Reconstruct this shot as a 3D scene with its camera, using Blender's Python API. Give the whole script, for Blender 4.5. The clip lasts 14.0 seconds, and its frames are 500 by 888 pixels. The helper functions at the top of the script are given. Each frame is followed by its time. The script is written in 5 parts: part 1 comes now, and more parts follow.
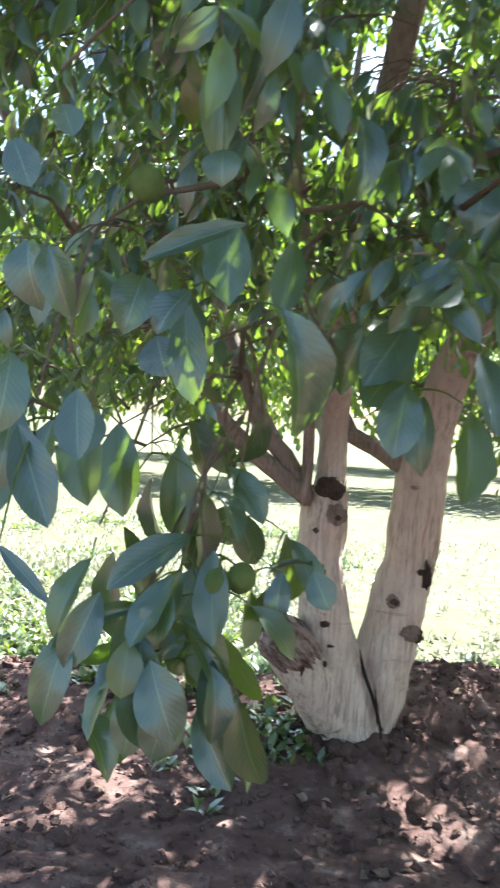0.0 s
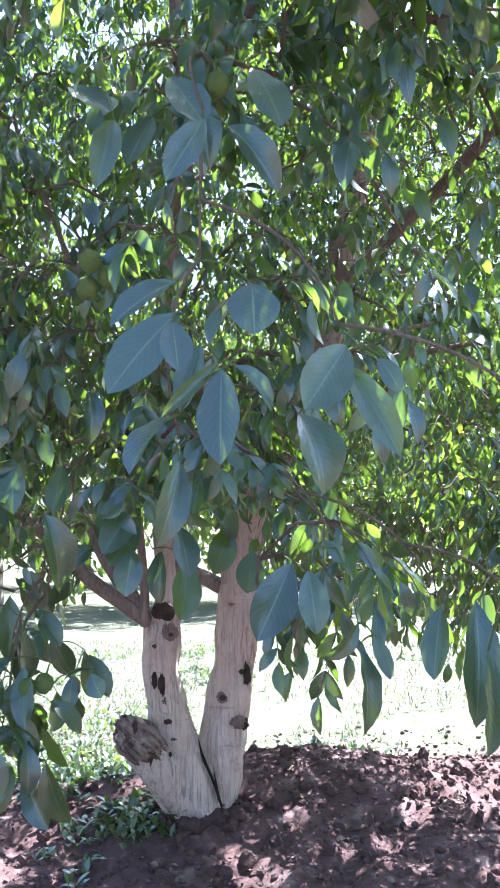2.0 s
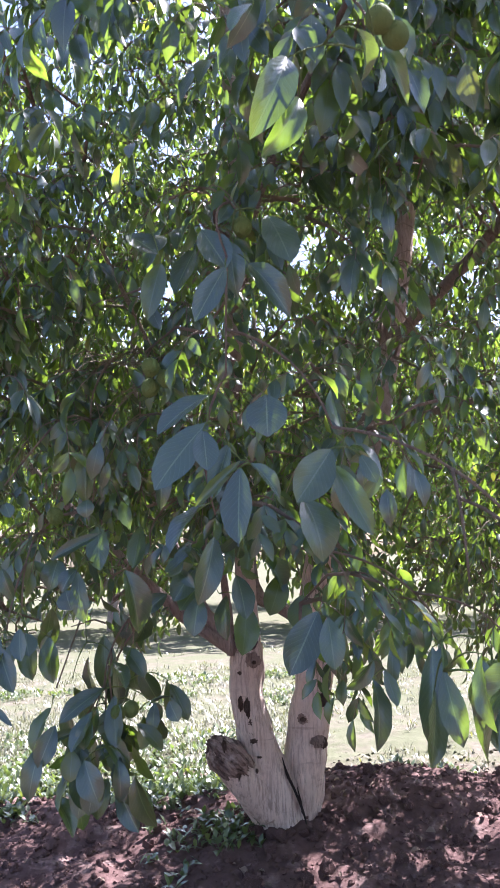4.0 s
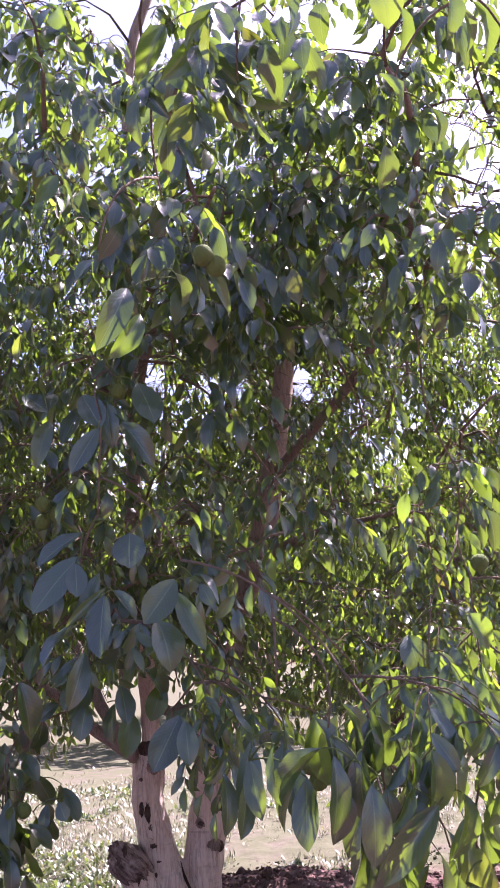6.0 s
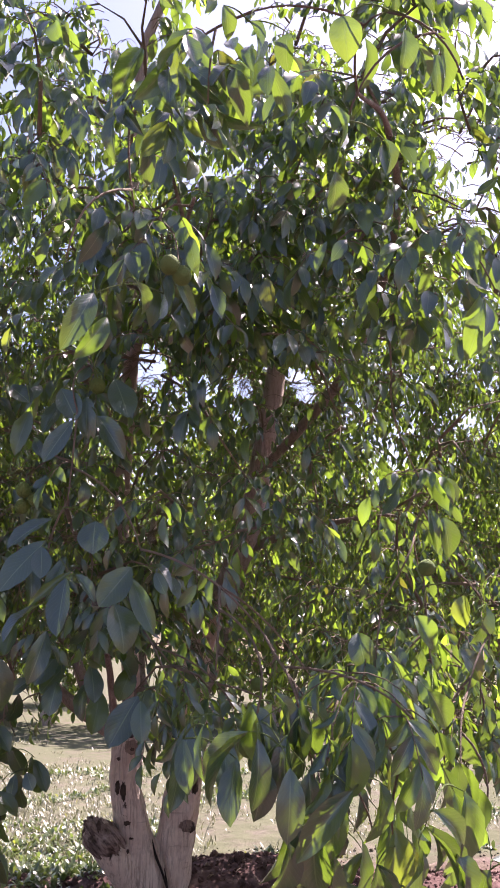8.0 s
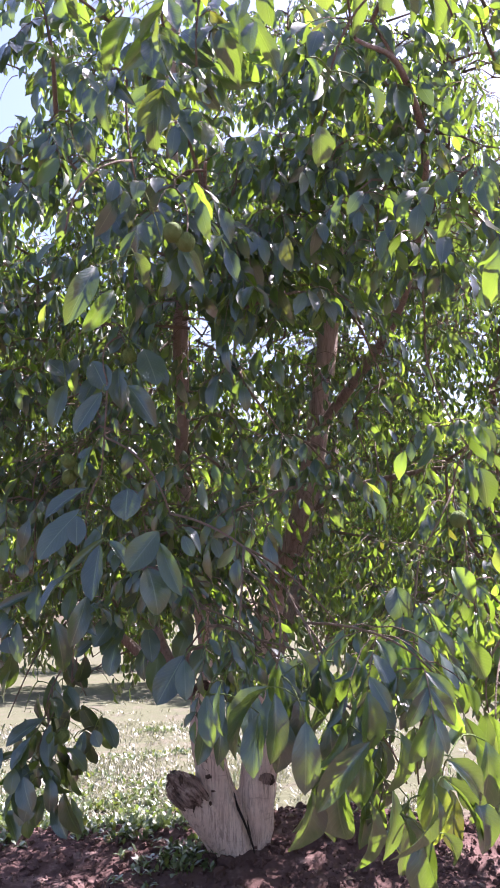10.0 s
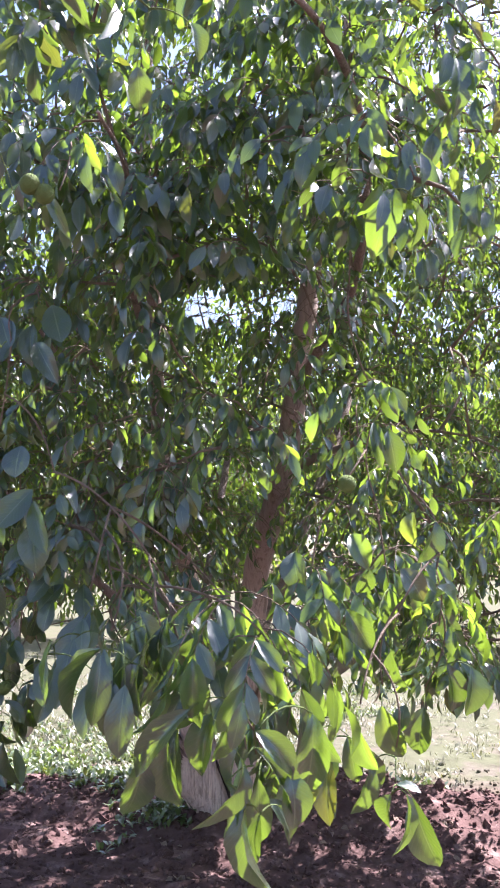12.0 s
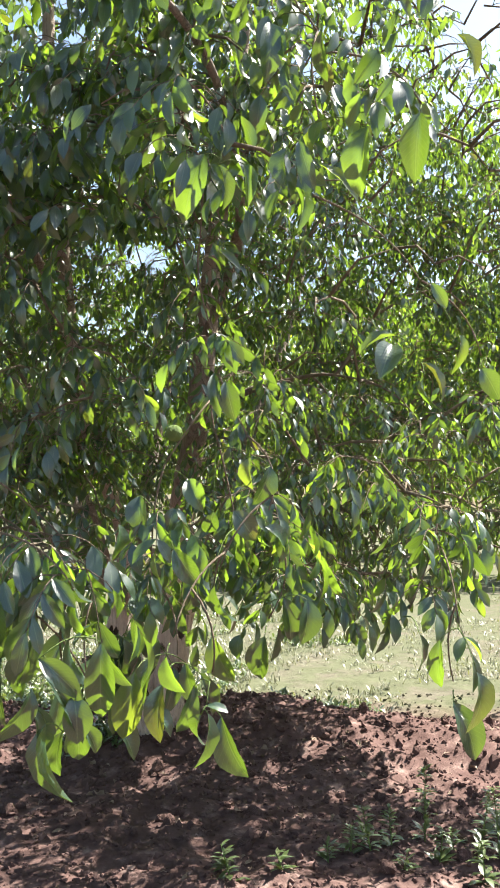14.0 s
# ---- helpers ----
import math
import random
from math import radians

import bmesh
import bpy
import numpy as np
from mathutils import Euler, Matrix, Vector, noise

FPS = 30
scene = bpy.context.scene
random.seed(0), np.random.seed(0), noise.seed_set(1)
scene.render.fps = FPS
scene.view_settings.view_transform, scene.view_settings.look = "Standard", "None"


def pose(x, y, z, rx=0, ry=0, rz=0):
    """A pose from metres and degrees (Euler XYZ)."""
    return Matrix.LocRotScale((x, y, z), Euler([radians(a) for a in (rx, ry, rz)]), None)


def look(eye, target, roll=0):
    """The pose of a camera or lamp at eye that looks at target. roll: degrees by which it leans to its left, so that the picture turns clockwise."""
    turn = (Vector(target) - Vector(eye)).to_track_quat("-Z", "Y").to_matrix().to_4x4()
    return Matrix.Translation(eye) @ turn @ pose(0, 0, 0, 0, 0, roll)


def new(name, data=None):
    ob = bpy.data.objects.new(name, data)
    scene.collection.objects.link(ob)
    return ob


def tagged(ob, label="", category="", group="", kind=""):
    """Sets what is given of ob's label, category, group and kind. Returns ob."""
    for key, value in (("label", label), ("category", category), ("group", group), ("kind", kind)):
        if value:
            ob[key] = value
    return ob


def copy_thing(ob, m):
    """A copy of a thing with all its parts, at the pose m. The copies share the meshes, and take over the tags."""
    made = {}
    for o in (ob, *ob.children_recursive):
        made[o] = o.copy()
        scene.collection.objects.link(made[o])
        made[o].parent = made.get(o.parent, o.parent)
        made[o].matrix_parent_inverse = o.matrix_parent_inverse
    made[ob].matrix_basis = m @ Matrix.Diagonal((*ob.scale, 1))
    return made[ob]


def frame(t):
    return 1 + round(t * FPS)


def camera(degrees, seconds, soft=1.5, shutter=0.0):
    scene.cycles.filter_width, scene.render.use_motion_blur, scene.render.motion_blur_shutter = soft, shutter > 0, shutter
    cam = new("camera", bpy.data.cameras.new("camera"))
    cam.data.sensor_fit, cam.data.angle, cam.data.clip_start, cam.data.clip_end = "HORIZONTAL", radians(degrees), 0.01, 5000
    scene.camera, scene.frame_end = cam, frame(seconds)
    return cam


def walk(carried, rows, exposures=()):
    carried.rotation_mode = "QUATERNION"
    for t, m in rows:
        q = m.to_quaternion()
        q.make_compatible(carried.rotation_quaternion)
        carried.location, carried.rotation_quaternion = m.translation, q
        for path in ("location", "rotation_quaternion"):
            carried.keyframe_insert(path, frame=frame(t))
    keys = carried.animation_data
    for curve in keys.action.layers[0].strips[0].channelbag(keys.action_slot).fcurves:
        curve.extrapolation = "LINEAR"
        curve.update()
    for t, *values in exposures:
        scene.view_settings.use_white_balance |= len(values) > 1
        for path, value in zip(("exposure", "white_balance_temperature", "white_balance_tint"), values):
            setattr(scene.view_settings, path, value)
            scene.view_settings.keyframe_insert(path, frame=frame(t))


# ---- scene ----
cam = camera(31.1, 14.0, 1.6, 0.25)
PATH = [
    (0, (-0.071, -0.17, 1.118), (-0.059, 1.829, 1.064), 4.2),
    (0.5, (-0.004, -0.441, 1.096), (0.193, 1.549, 1.076), 2.1),
    (1, (0.042, -0.649, 1.14), (0.293, 1.336, 1.124), 0.5),
    (1.5, (0.237, -0.854, 1.202), (0.434, 1.135, 1.263), -0.5),
    (2, (0.281, -1.075, 1.215), (0.45, 0.907, 1.423), -1.0),
    (2.5, (0.324, -1.244, 1.229), (0.341, 0.744, 1.445), -0.5),
    (2.7, (0.36, -1.252, 1.228), (0.3, 0.736, 1.441), 0.1),
    (4.8, (0.538, -1.736, 1.33), (0.48, 0.227, 1.711), -3.4),
    (5, (0.578, -1.776, 1.317), (0.523, 0.175, 1.753), -3.6),
    (5.5, (0.643, -1.901, 1.304), (0.675, 0.039, 1.788), -3.6),
    (6, (0.678, -1.984, 1.29), (0.745, -0.044, 1.768), -3.4),
    (6.5, (0.709, -2.095, 1.274), (0.768, -0.152, 1.744), -2.5),
    (7, (0.794, -2.12, 1.291), (0.834, -0.177, 1.763), -0.8),
    (7.5, (0.847, -2.112, 1.277), (0.851, -0.168, 1.748), 0.8),
    (8, (0.849, -2.122, 1.273), (0.862, -0.176, 1.738), -0.0),
    (8.5, (0.809, -2.131, 1.278), (0.822, -0.183, 1.734), -0.6),
    (9, (0.79, -2.14, 1.277), (0.737, -0.192, 1.727), -0.6),
    (9.2, (0.805, -2.139, 1.264), (0.727, -0.191, 1.707), -0.6),
    (11.3, (1.514, -2.028, 1.282), (1.059, -0.103, 1.572), -1.9),
    (11.5, (1.52, -1.988, 1.271), (1.074, -0.059, 1.559), -0.5),
    (12, (1.658, -1.962, 1.268), (1.225, -0.032, 1.567), 0.1),
    (12.5, (1.785, -1.977, 1.265), (1.348, -0.041, 1.515), -1.7),
    (13, (1.913, -2.059, 1.275), (1.451, -0.119, 1.427), -1.2),
    (13.5, (2.097, -2.042, 1.276), (1.636, -0.102, 1.429), 0.1),
    (14, (2.239, -2.017, 1.294), (1.756, -0.082, 1.446), -0.5),
]
EXPOSURES = [(0.0, 3.24, 5920, 6), (1.0, 3.28, 5720, 6), (1.5, 3.1, 5920, 6), (2.0, 3.26, 5200, 17), (2.6, 3.1, 5570, 24), (5.0, 2.44, 5810, 43), (5.5, 2.36, 5960, 51), (6.5, 2.21, 6210, 47), (7.0, 2.09, 6410, 37), (7.6, 2.01, 6410, 37), (8.0, 2.09, 6360, 39), (9.0, 2.23, 6160, 39), (11.5, 2.54, 5840, 31), (12.5, 2.52, 5940, 26), (13.0, 2.46, 6080, 17), (14.0, 2.26, 6500, 9)]
walk(cam, [(t, look(eye, target, roll)) for t, eye, target, roll in PATH], EXPOSURES)

# ---- light ----
SUN_UP, SUN_SIDE = 56.0, 42.0  # elevation, and degrees to the right of straight ahead (+y)
world = bpy.data.worlds.new("sky")
scene.world = world
world.use_nodes = True
wn = world.node_tree.nodes
sky = wn.new("ShaderNodeTexSky")
sky.sky_type, sky.sun_disc = "NISHITA", False
sky.sun_elevation, sky.sun_rotation = radians(SUN_UP), radians(SUN_SIDE)
sky.air_density, sky.dust_density = 1.3, 1.9
world.node_tree.links.new(sky.outputs[0], wn["Background"].inputs[0])
wn["Background"].inputs[1].default_value = 0.056
sun = new("sun", bpy.data.lights.new("sun", "SUN"))
sun.data.energy, sun.data.angle, sun.data.color = 5.0, radians(0.4), (1.0, 0.95, 0.86)
sun.matrix_world = look((0, 0, 0), (-math.cos(radians(SUN_UP)) * math.sin(radians(SUN_SIDE)),
                                    -math.cos(radians(SUN_UP)) * math.cos(radians(SUN_SIDE)), -math.sin(radians(SUN_UP))))


# ---- materials ----
def material(name, rough=0.8, spec=0.3):
    mat = bpy.data.materials.new(name)
    mat.use_nodes = True
    bsdf = mat.node_tree.nodes["Principled BSDF"]
    bsdf.inputs["Roughness"].default_value = rough
    bsdf.inputs["Specular IOR Level"].default_value = spec
    return mat, mat.node_tree.nodes, mat.node_tree.links, bsdf


def noise_node(n, l, scale, detail=4.0, rough=0.55, vec=None, squash=None):
    tex = n.new("ShaderNodeTexNoise")
    tex.inputs["Scale"].default_value, tex.inputs["Detail"].default_value, tex.inputs["Roughness"].default_value = scale, detail, rough
    if vec is None:
        vec = n.new("ShaderNodeTexCoord").outputs["Object"]
    if squash:
        m = n.new("ShaderNodeMapping")
        m.inputs["Scale"].default_value = squash
        l.new(vec, m.inputs["Vector"])
        vec = m.outputs[0]
    l.new(vec, tex.inputs["Vector"])
    return tex.outputs["Fac"]


def ramp(n, l, fac, stops):
    r = n.new("ShaderNodeValToRGB")
    while len(r.color_ramp.elements) < len(stops):
        r.color_ramp.elements.new(0.5)
    for e, (at, col) in zip(r.color_ramp.elements, stops):
        e.position, e.color = at, (*col, 1) if len(col) == 3 else col
    l.new(fac, r.inputs[0])
    return r.outputs[0]


def mix(n, l, fac, a, b, how="MIX"):
    m = n.new("ShaderNodeMix")
    m.data_type, m.blend_type = "RGBA", how
    for sock, v in ((m.inputs[0], fac), (m.inputs[6], a), (m.inputs[7], b)):
        if isinstance(v, bpy.types.NodeSocket):
            l.new(v, sock)
        else:
            sock.default_value = v if isinstance(v, float) else (*v, 1)
    return m.outputs[2]


def math_node(n, l, op, a, b=0.0, c=0.0):
    m = n.new("ShaderNodeMath")
    m.operation = op
    for sock, v in zip(m.inputs, (a, b, c)):
        if isinstance(v, bpy.types.NodeSocket):
            l.new(v, sock)
        else:
            sock.default_value = v
    return m.outputs[0]


def bump(n, l, bsdf, height, strength=0.5, dist=0.01):
    b = n.new("ShaderNodeBump")
    b.inputs["Strength"].default_value, b.inputs["Distance"].default_value = strength, dist
    l.new(height, b.inputs["Height"])
    l.new(b.outputs[0], bsdf.inputs["Normal"])


def leaf_material(name, by_object, dark, light, glow, veins=True, thin=0.40):
    """Waxy green blade: gloss above, light that comes through it, pale ribs."""
    mat, n, l, bsdf = material(name, 0.36, 0.8)
    bsdf.inputs["Coat Weight"].default_value, bsdf.inputs["Coat Roughness"].default_value = 0.8, 0.21
    if by_object:
        rnd = n.new("ShaderNodeObjectInfo").outputs["Random"]
    else:
        rnd = n.new("ShaderNodeNewGeometry").outputs["Random Per Island"]
    tone = ramp(n, l, rnd, [(0.0, dark), (0.6, [0.5 * (a + b) for a, b in zip(dark, light)]), (0.93, light), (1.0, (0.04, 0.07, 0.03) if by_object else (0.10, 0.11, 0.03))])
    blotch = noise_node(n, l, 26.0, 3.0)
    tone = mix(n, l, math_node(n, l, "MULTIPLY", blotch, 0.5), tone, [1.35 * v for v in light])
    through_col = ramp(n, l, rnd, [(0.0, [0.7 * v for v in glow]), (0.9, glow), (1.0, (0.40, 0.42, 0.03))])
    if veins:
        uv = n.new("ShaderNodeTexCoord").outputs["UV"]
        sep = n.new("ShaderNodeSeparateXYZ")
        l.new(uv, sep.inputs[0])
        across = math_node(n, l, "ABSOLUTE", math_node(n, l, "SUBTRACT", sep.outputs[0], 0.5))
        rib = math_node(n, l, "LESS_THAN", across, 0.022)
        slant = math_node(n, l, "SUBTRACT", math_node(n, l, "MULTIPLY", sep.outputs[1], 11.0), math_node(n, l, "MULTIPLY", across, 7.0))
        side = math_node(n, l, "ABSOLUTE", math_node(n, l, "SUBTRACT", math_node(n, l, "FRACT", slant), 0.5))
        side_line = math_node(n, l, "LESS_THAN", side, 0.045)
        lines = math_node(n, l, "MAXIMUM", rib, math_node(n, l, "MULTIPLY", side_line, 0.45 if by_object else 0.3))
        tone = mix(n, l, math_node(n, l, "MULTIPLY", lines, 0.55 if by_object else 0.4), tone, (0.16, 0.24, 0.10))
        through_col = mix(n, l, math_node(n, l, "MULTIPLY", lines, 0.4), through_col, (0.20, 0.30, 0.04))
        bump(n, l, bsdf, math_node(n, l, "ADD", side, math_node(n, l, "MULTIPLY", blotch, 0.6)), 0.22 if by_object else 0.08, 0.003)
    l.new(tone, bsdf.inputs["Base Color"])
    gloss = noise_node(n, l, 9.0, 2.0)
    l.new(ramp(n, l, gloss, [(0.3, (0.29, 0.29, 0.29)), (0.7, (0.48, 0.48, 0.48))]), bsdf.inputs["Roughness"])
    tr = n.new("ShaderNodeBsdfTranslucent")
    l.new(through_col, tr.inputs[0])
    ms = n.new("ShaderNodeMixShader")
    l.new(ramp(n, l, math_node(n, l, "FRACT", math_node(n, l, "MULTIPLY", rnd, 7.3)), [(0.0, (0.12, 0.12, 0.12)), (0.6, (0.55 * thin,) * 3), (1.0, (thin, thin, thin))]), ms.inputs[0])
    l.new(bsdf.outputs[0], ms.inputs[1])
    l.new(tr.outputs[0], ms.inputs[2])
    l.new(ms.outputs[0], n["Material Output"].inputs[0])
    return mat


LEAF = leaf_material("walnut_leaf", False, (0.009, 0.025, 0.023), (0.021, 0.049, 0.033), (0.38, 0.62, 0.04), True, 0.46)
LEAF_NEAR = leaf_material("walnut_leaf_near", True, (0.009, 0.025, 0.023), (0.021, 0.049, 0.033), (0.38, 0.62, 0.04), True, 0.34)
# paler walnut leaf: the sunlight on the orchard rows is put into its colour
LEAF_FAR_SUNLIT = leaf_material("sunlit_orchard_leaf", False, (0.03, 0.07, 0.025), (0.08, 0.14, 0.04), (0.52, 0.72, 0.05), False, 0.55)
GRASS = leaf_material("weed_green", False, (0.045, 0.075, 0.025), (0.10, 0.13, 0.045), (0.20, 0.30, 0.05), False)

DRY_GRASS = leaf_material("dry_grass", False, (0.09, 0.10, 0.05), (0.17, 0.16, 0.095), (0.18, 0.20, 0.08), False)


def bark_material(name, pale, mid, dark, scale=1.0, cracks=True, upper=None):
    mat, n, l, bsdf = material(name, 0.85, 0.2)
    vec = n.new("ShaderNodeTexCoord").outputs["Object"]
    streak = noise_node(n, l, 62.0 * scale, 7.0, 0.72, vec, (1, 1, 0.08))
    patch = noise_node(n, l, 6.0 * scale, 4.0, 0.6, vec)
    fine = noise_node(n, l, 120.0 * scale, 4.0, 0.6, vec, (1, 1, 0.5))
    col = ramp(n, l, patch, [(0.3, mid), (0.62, pale)])
    if upper:  # browner limb bark higher up, darkened for the crown's shade, with an uneven border
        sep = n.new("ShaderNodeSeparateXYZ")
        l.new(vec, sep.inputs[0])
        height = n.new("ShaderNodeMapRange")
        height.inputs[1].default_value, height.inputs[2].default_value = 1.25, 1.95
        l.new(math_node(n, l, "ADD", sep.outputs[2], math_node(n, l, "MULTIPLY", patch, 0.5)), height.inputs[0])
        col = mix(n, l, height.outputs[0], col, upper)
    if cracks:
        crack = ramp(n, l, streak, [(0.40, (1, 1, 1)), (0.52, (0, 0, 0))])
        where = ramp(n, l, noise_node(n, l, 5.0, 3.0, 0.6, vec), [(0.38, (0.45, 0.45, 0.45)), (0.6, (1, 1, 1))])
        crack = math_node(n, l, "MULTIPLY", crack, where)
        col = mix(n, l, math_node(n, l, "MULTIPLY", crack, 0.68), col, dark)
        stain = ramp(n, l, noise_node(n, l, 17.0, 5.0, 0.7, vec), [(0.58, (0, 0, 0)), (0.74, (1, 1, 1))])
        col = mix(n, l, math_node(n, l, "MULTIPLY", stain, 0.45), col, [1.7 * v for v in dark])
        ring = ramp(n, l, noise_node(n, l, 14.0, 3.0, 0.5, vec, (0.3, 0.3, 3.0)), [(0.66, (0, 0, 0)), (0.72, (1, 1, 1))])
        col = mix(n, l, math_node(n, l, "MULTIPLY", ring, 0.3), col, dark)
    col = mix(n, l, math_node(n, l, "MULTIPLY", fine, 0.35), col, [0.6 * v for v in mid])
    l.new(col, bsdf.inputs["Base Color"])
    bump(n, l, bsdf, math_node(n, l, "ADD", streak, math_node(n, l, "MULTIPLY", fine, 0.3)), 1.0, 0.02)
    return mat


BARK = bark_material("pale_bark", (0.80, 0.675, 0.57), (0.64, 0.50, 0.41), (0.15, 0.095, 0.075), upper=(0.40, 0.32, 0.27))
# near black: stands in for the shade in the crease between the stems
SEAM_SHADE = bark_material("seam_shade", (0.06, 0.045, 0.04), (0.03, 0.022, 0.019), (0.012, 0.009, 0.008), 4.0)
LIMB_BARK = bark_material("limb_bark", (0.44, 0.36, 0.31), (0.31, 0.245, 0.21), (0.15, 0.11, 0.09), 1.6)
TWIG = bark_material("twig_bark", (0.30, 0.24, 0.17), (0.20, 0.15, 0.11), (0.08, 0.06, 0.04), 3.0, False)
STALK = bark_material("green_stalk", (0.22, 0.30, 0.10), (0.15, 0.22, 0.07), (0.08, 0.10, 0.04), 3.0, False)
SCAR = bark_material("dark_wound", (0.20, 0.14, 0.11), (0.07, 0.048, 0.038), (0.025, 0.018, 0.015), 4.0)
LITTER = bark_material("dry_leaf", (0.38, 0.29, 0.22), (0.24, 0.17, 0.13), (0.1, 0.07, 0.05), 2.0, False)
HUSK = bark_material("green_husk", (0.24, 0.33, 0.10), (0.17, 0.25, 0.07), (0.1, 0.13, 0.05), 5.0, False)


def soil_material():
    mat, n, l, bsdf = material("red_soil", 1.0, 0.02)
    vec = n.new("ShaderNodeTexCoord").outputs["Object"]
    big = noise_node(n, l, 0.9, 5.0, 0.6, vec)
    mid = noise_node(n, l, 9.0, 5.0, 0.65, vec)
    fine = noise_node(n, l, 70.0, 5.0, 0.7, vec)
    # mottled soil; its palest stop also paints in sun flecks
    red = ramp(n, l, mid, [(0.3, (0.066, 0.040, 0.036)), (0.55, (0.132, 0.084, 0.075)), (0.75, (0.33, 0.24, 0.21))])
    red = mix(n, l, math_node(n, l, "MULTIPLY", fine, 0.5), red, (0.112, 0.071, 0.063))
    dry = ramp(n, l, mid, [(0.3, (0.088, 0.080, 0.060)), (0.7, (0.145, 0.131, 0.100))])
    green = ramp(n, l, noise_node(n, l, 2.2, 5.0, 0.7, vec), [(0.36, (0, 0, 0)), (0.52, (1, 1, 1))])
    dry = mix(n, l, math_node(n, l, "MULTIPLY", green, 0.7), dry, (0.088, 0.100, 0.055))
    sep = n.new("ShaderNodeSeparateXYZ")
    l.new(vec, sep.inputs[0])
    edge = math_node(n, l, "ADD", sep.outputs[1], math_node(n, l, "MULTIPLY", big, 2.4))
    away = n.new("ShaderNodeMapRange")
    away.inputs[1].default_value, away.inputs[2].default_value = 5.3, 6.2
    l.new(edge, away.inputs[0])
    l.new(mix(n, l, away.outputs[0], red, dry), bsdf.inputs["Base Color"])
    bump(n, l, bsdf, math_node(n, l, "ADD", mid, math_node(n, l, "MULTIPLY", fine, 0.5)), 0.7, 0.022)
    return mat


SOIL = soil_material()


# ---- building helpers ----
def mesh_object(name, verts, faces, mat, uvs=None, smooth=True):
    me = bpy.data.meshes.new(name)
    me.from_pydata([tuple(v) for v in verts] if not isinstance(verts, np.ndarray) else verts.tolist(), [], faces if isinstance(faces, list) else faces.tolist())
    if uvs is not None:
        layer = me.uv_layers.new(name="UVMap")
        idx = np.empty(len(me.loops), dtype=np.int32)
        me.loops.foreach_get("vertex_index", idx)
        layer.data.foreach_set("uv", np.asarray(uvs, dtype=np.float32)[idx].ravel())
    if smooth:
        me.polygons.foreach_set("use_smooth", [True] * len(me.polygons))
    me.materials.append(mat)
    me.update()
    return new(name, me)


def child(ob, parent, at=(0, 0, 0)):
    """Hangs ob under parent; at is where the parent's own origin stands in the world."""
    ob.parent = parent
    ob.matrix_parent_inverse = Matrix.Translation(-Vector(at))
    return ob


def tube(points, radii, sides=8, wobble=0.0, seed=0):
    """Rings along a line; returns verts, faces (closed at both ends)."""
    pts = [Vector(p) for p in points]
    rng = random.Random(seed)
    verts, faces = [], []
    side = None
    for i, p in enumerate(pts):
        d = (pts[min(i + 1, len(pts) - 1)] - pts[max(i - 1, 0)]).normalized()
        if side is None:
            side = d.orthogonal().normalized()
        side = (side - d * side.dot(d)).normalized()
        up = d.cross(side)
        for k in range(sides):
            a = 2 * math.pi * k / sides
            ring = Vector((p.x * 9 + math.cos(a) * 1.3, p.y * 9 + math.sin(a) * 1.3, p.z * 7 + seed))
            r = radii[i] * (1 + wobble * (noise.noise(ring) + 0.45 * noise.noise(ring * 2.7) + 0.22 * math.sin(a * 7 + 3 * noise.noise(p * 3))))
            verts.append(p + side * (r * math.cos(a)) + up * (r * math.sin(a)))
    m = len(pts)
    for i in range(m - 1):
        for k in range(sides):
            j = (k + 1) % sides
            faces.append([i * sides + k, i * sides + j, (i + 1) * sides + j, (i + 1) * sides + k])
    faces.append(list(range(sides))[::-1])
    faces.append([(m - 1) * sides + k for k in range(sides)])
    return verts, faces


def smooth_line(points, radii, step=0.05):
    """A Catmull-Rom line through the points, with its radii."""
    P = [np.array(p, float) for p in points]
    P = [2 * P[0] - P[1]] + P + [2 * P[-1] - P[-2]]
    R = [radii[0]] + list(radii) + [radii[-1]]
    out, rad = [], []
    for i in range(1, len(P) - 2):
        count = max(2, int(np.linalg.norm(P[i + 1] - P[i]) / step))
        for k in range(count):
            t = k / count
            a, b, c, d = P[i - 1:i + 3]
            out.append(0.5 * (2 * b + (c - a) * t + (2 * a - 5 * b + 4 * c - d) * t * t + (3 * b - a - 3 * c + d) * t ** 3))
            rad.append(R[i] * (1 - t) + R[i + 1] * t)
    out.append(P[-2])
    rad.append(R[-2])
    return out, rad


class Heap:
    """Gathers the faces of one mesh."""

    def __init__(self):
        self.verts, self.faces = [], []

    def add(self, verts, faces):
        o = len(self.verts)
        self.verts += [tuple(v) for v in verts]
        self.faces += [[o + i for i in f] for f in faces]


def blade_grid(rows, cols):
    """Outline of one leaflet: along s, across c, half width w (obovate, blunt)."""
    s = np.linspace(0, 1, rows)
    w = np.sin(np.pi * s ** (1.12 if rows > 6 else 1.0)) ** (0.64 if rows > 6 else 0.78) * (0.92 + 0.14 * s)
    w[0], w[-1] = 0.03, 0.02
    c = np.linspace(-1, 1, cols)
    S, C = np.meshgrid(s, c, indexing="ij")
    Wd = np.repeat(w[:, None], cols, 1)
    quads = [[i * cols + j, i * cols + j + 1, (i + 1) * cols + j + 1, (i + 1) * cols + j] for i in range(rows - 1) for j in range(cols - 1)]
    return S.ravel(), C.ravel(), Wd.ravel(), np.array(quads)


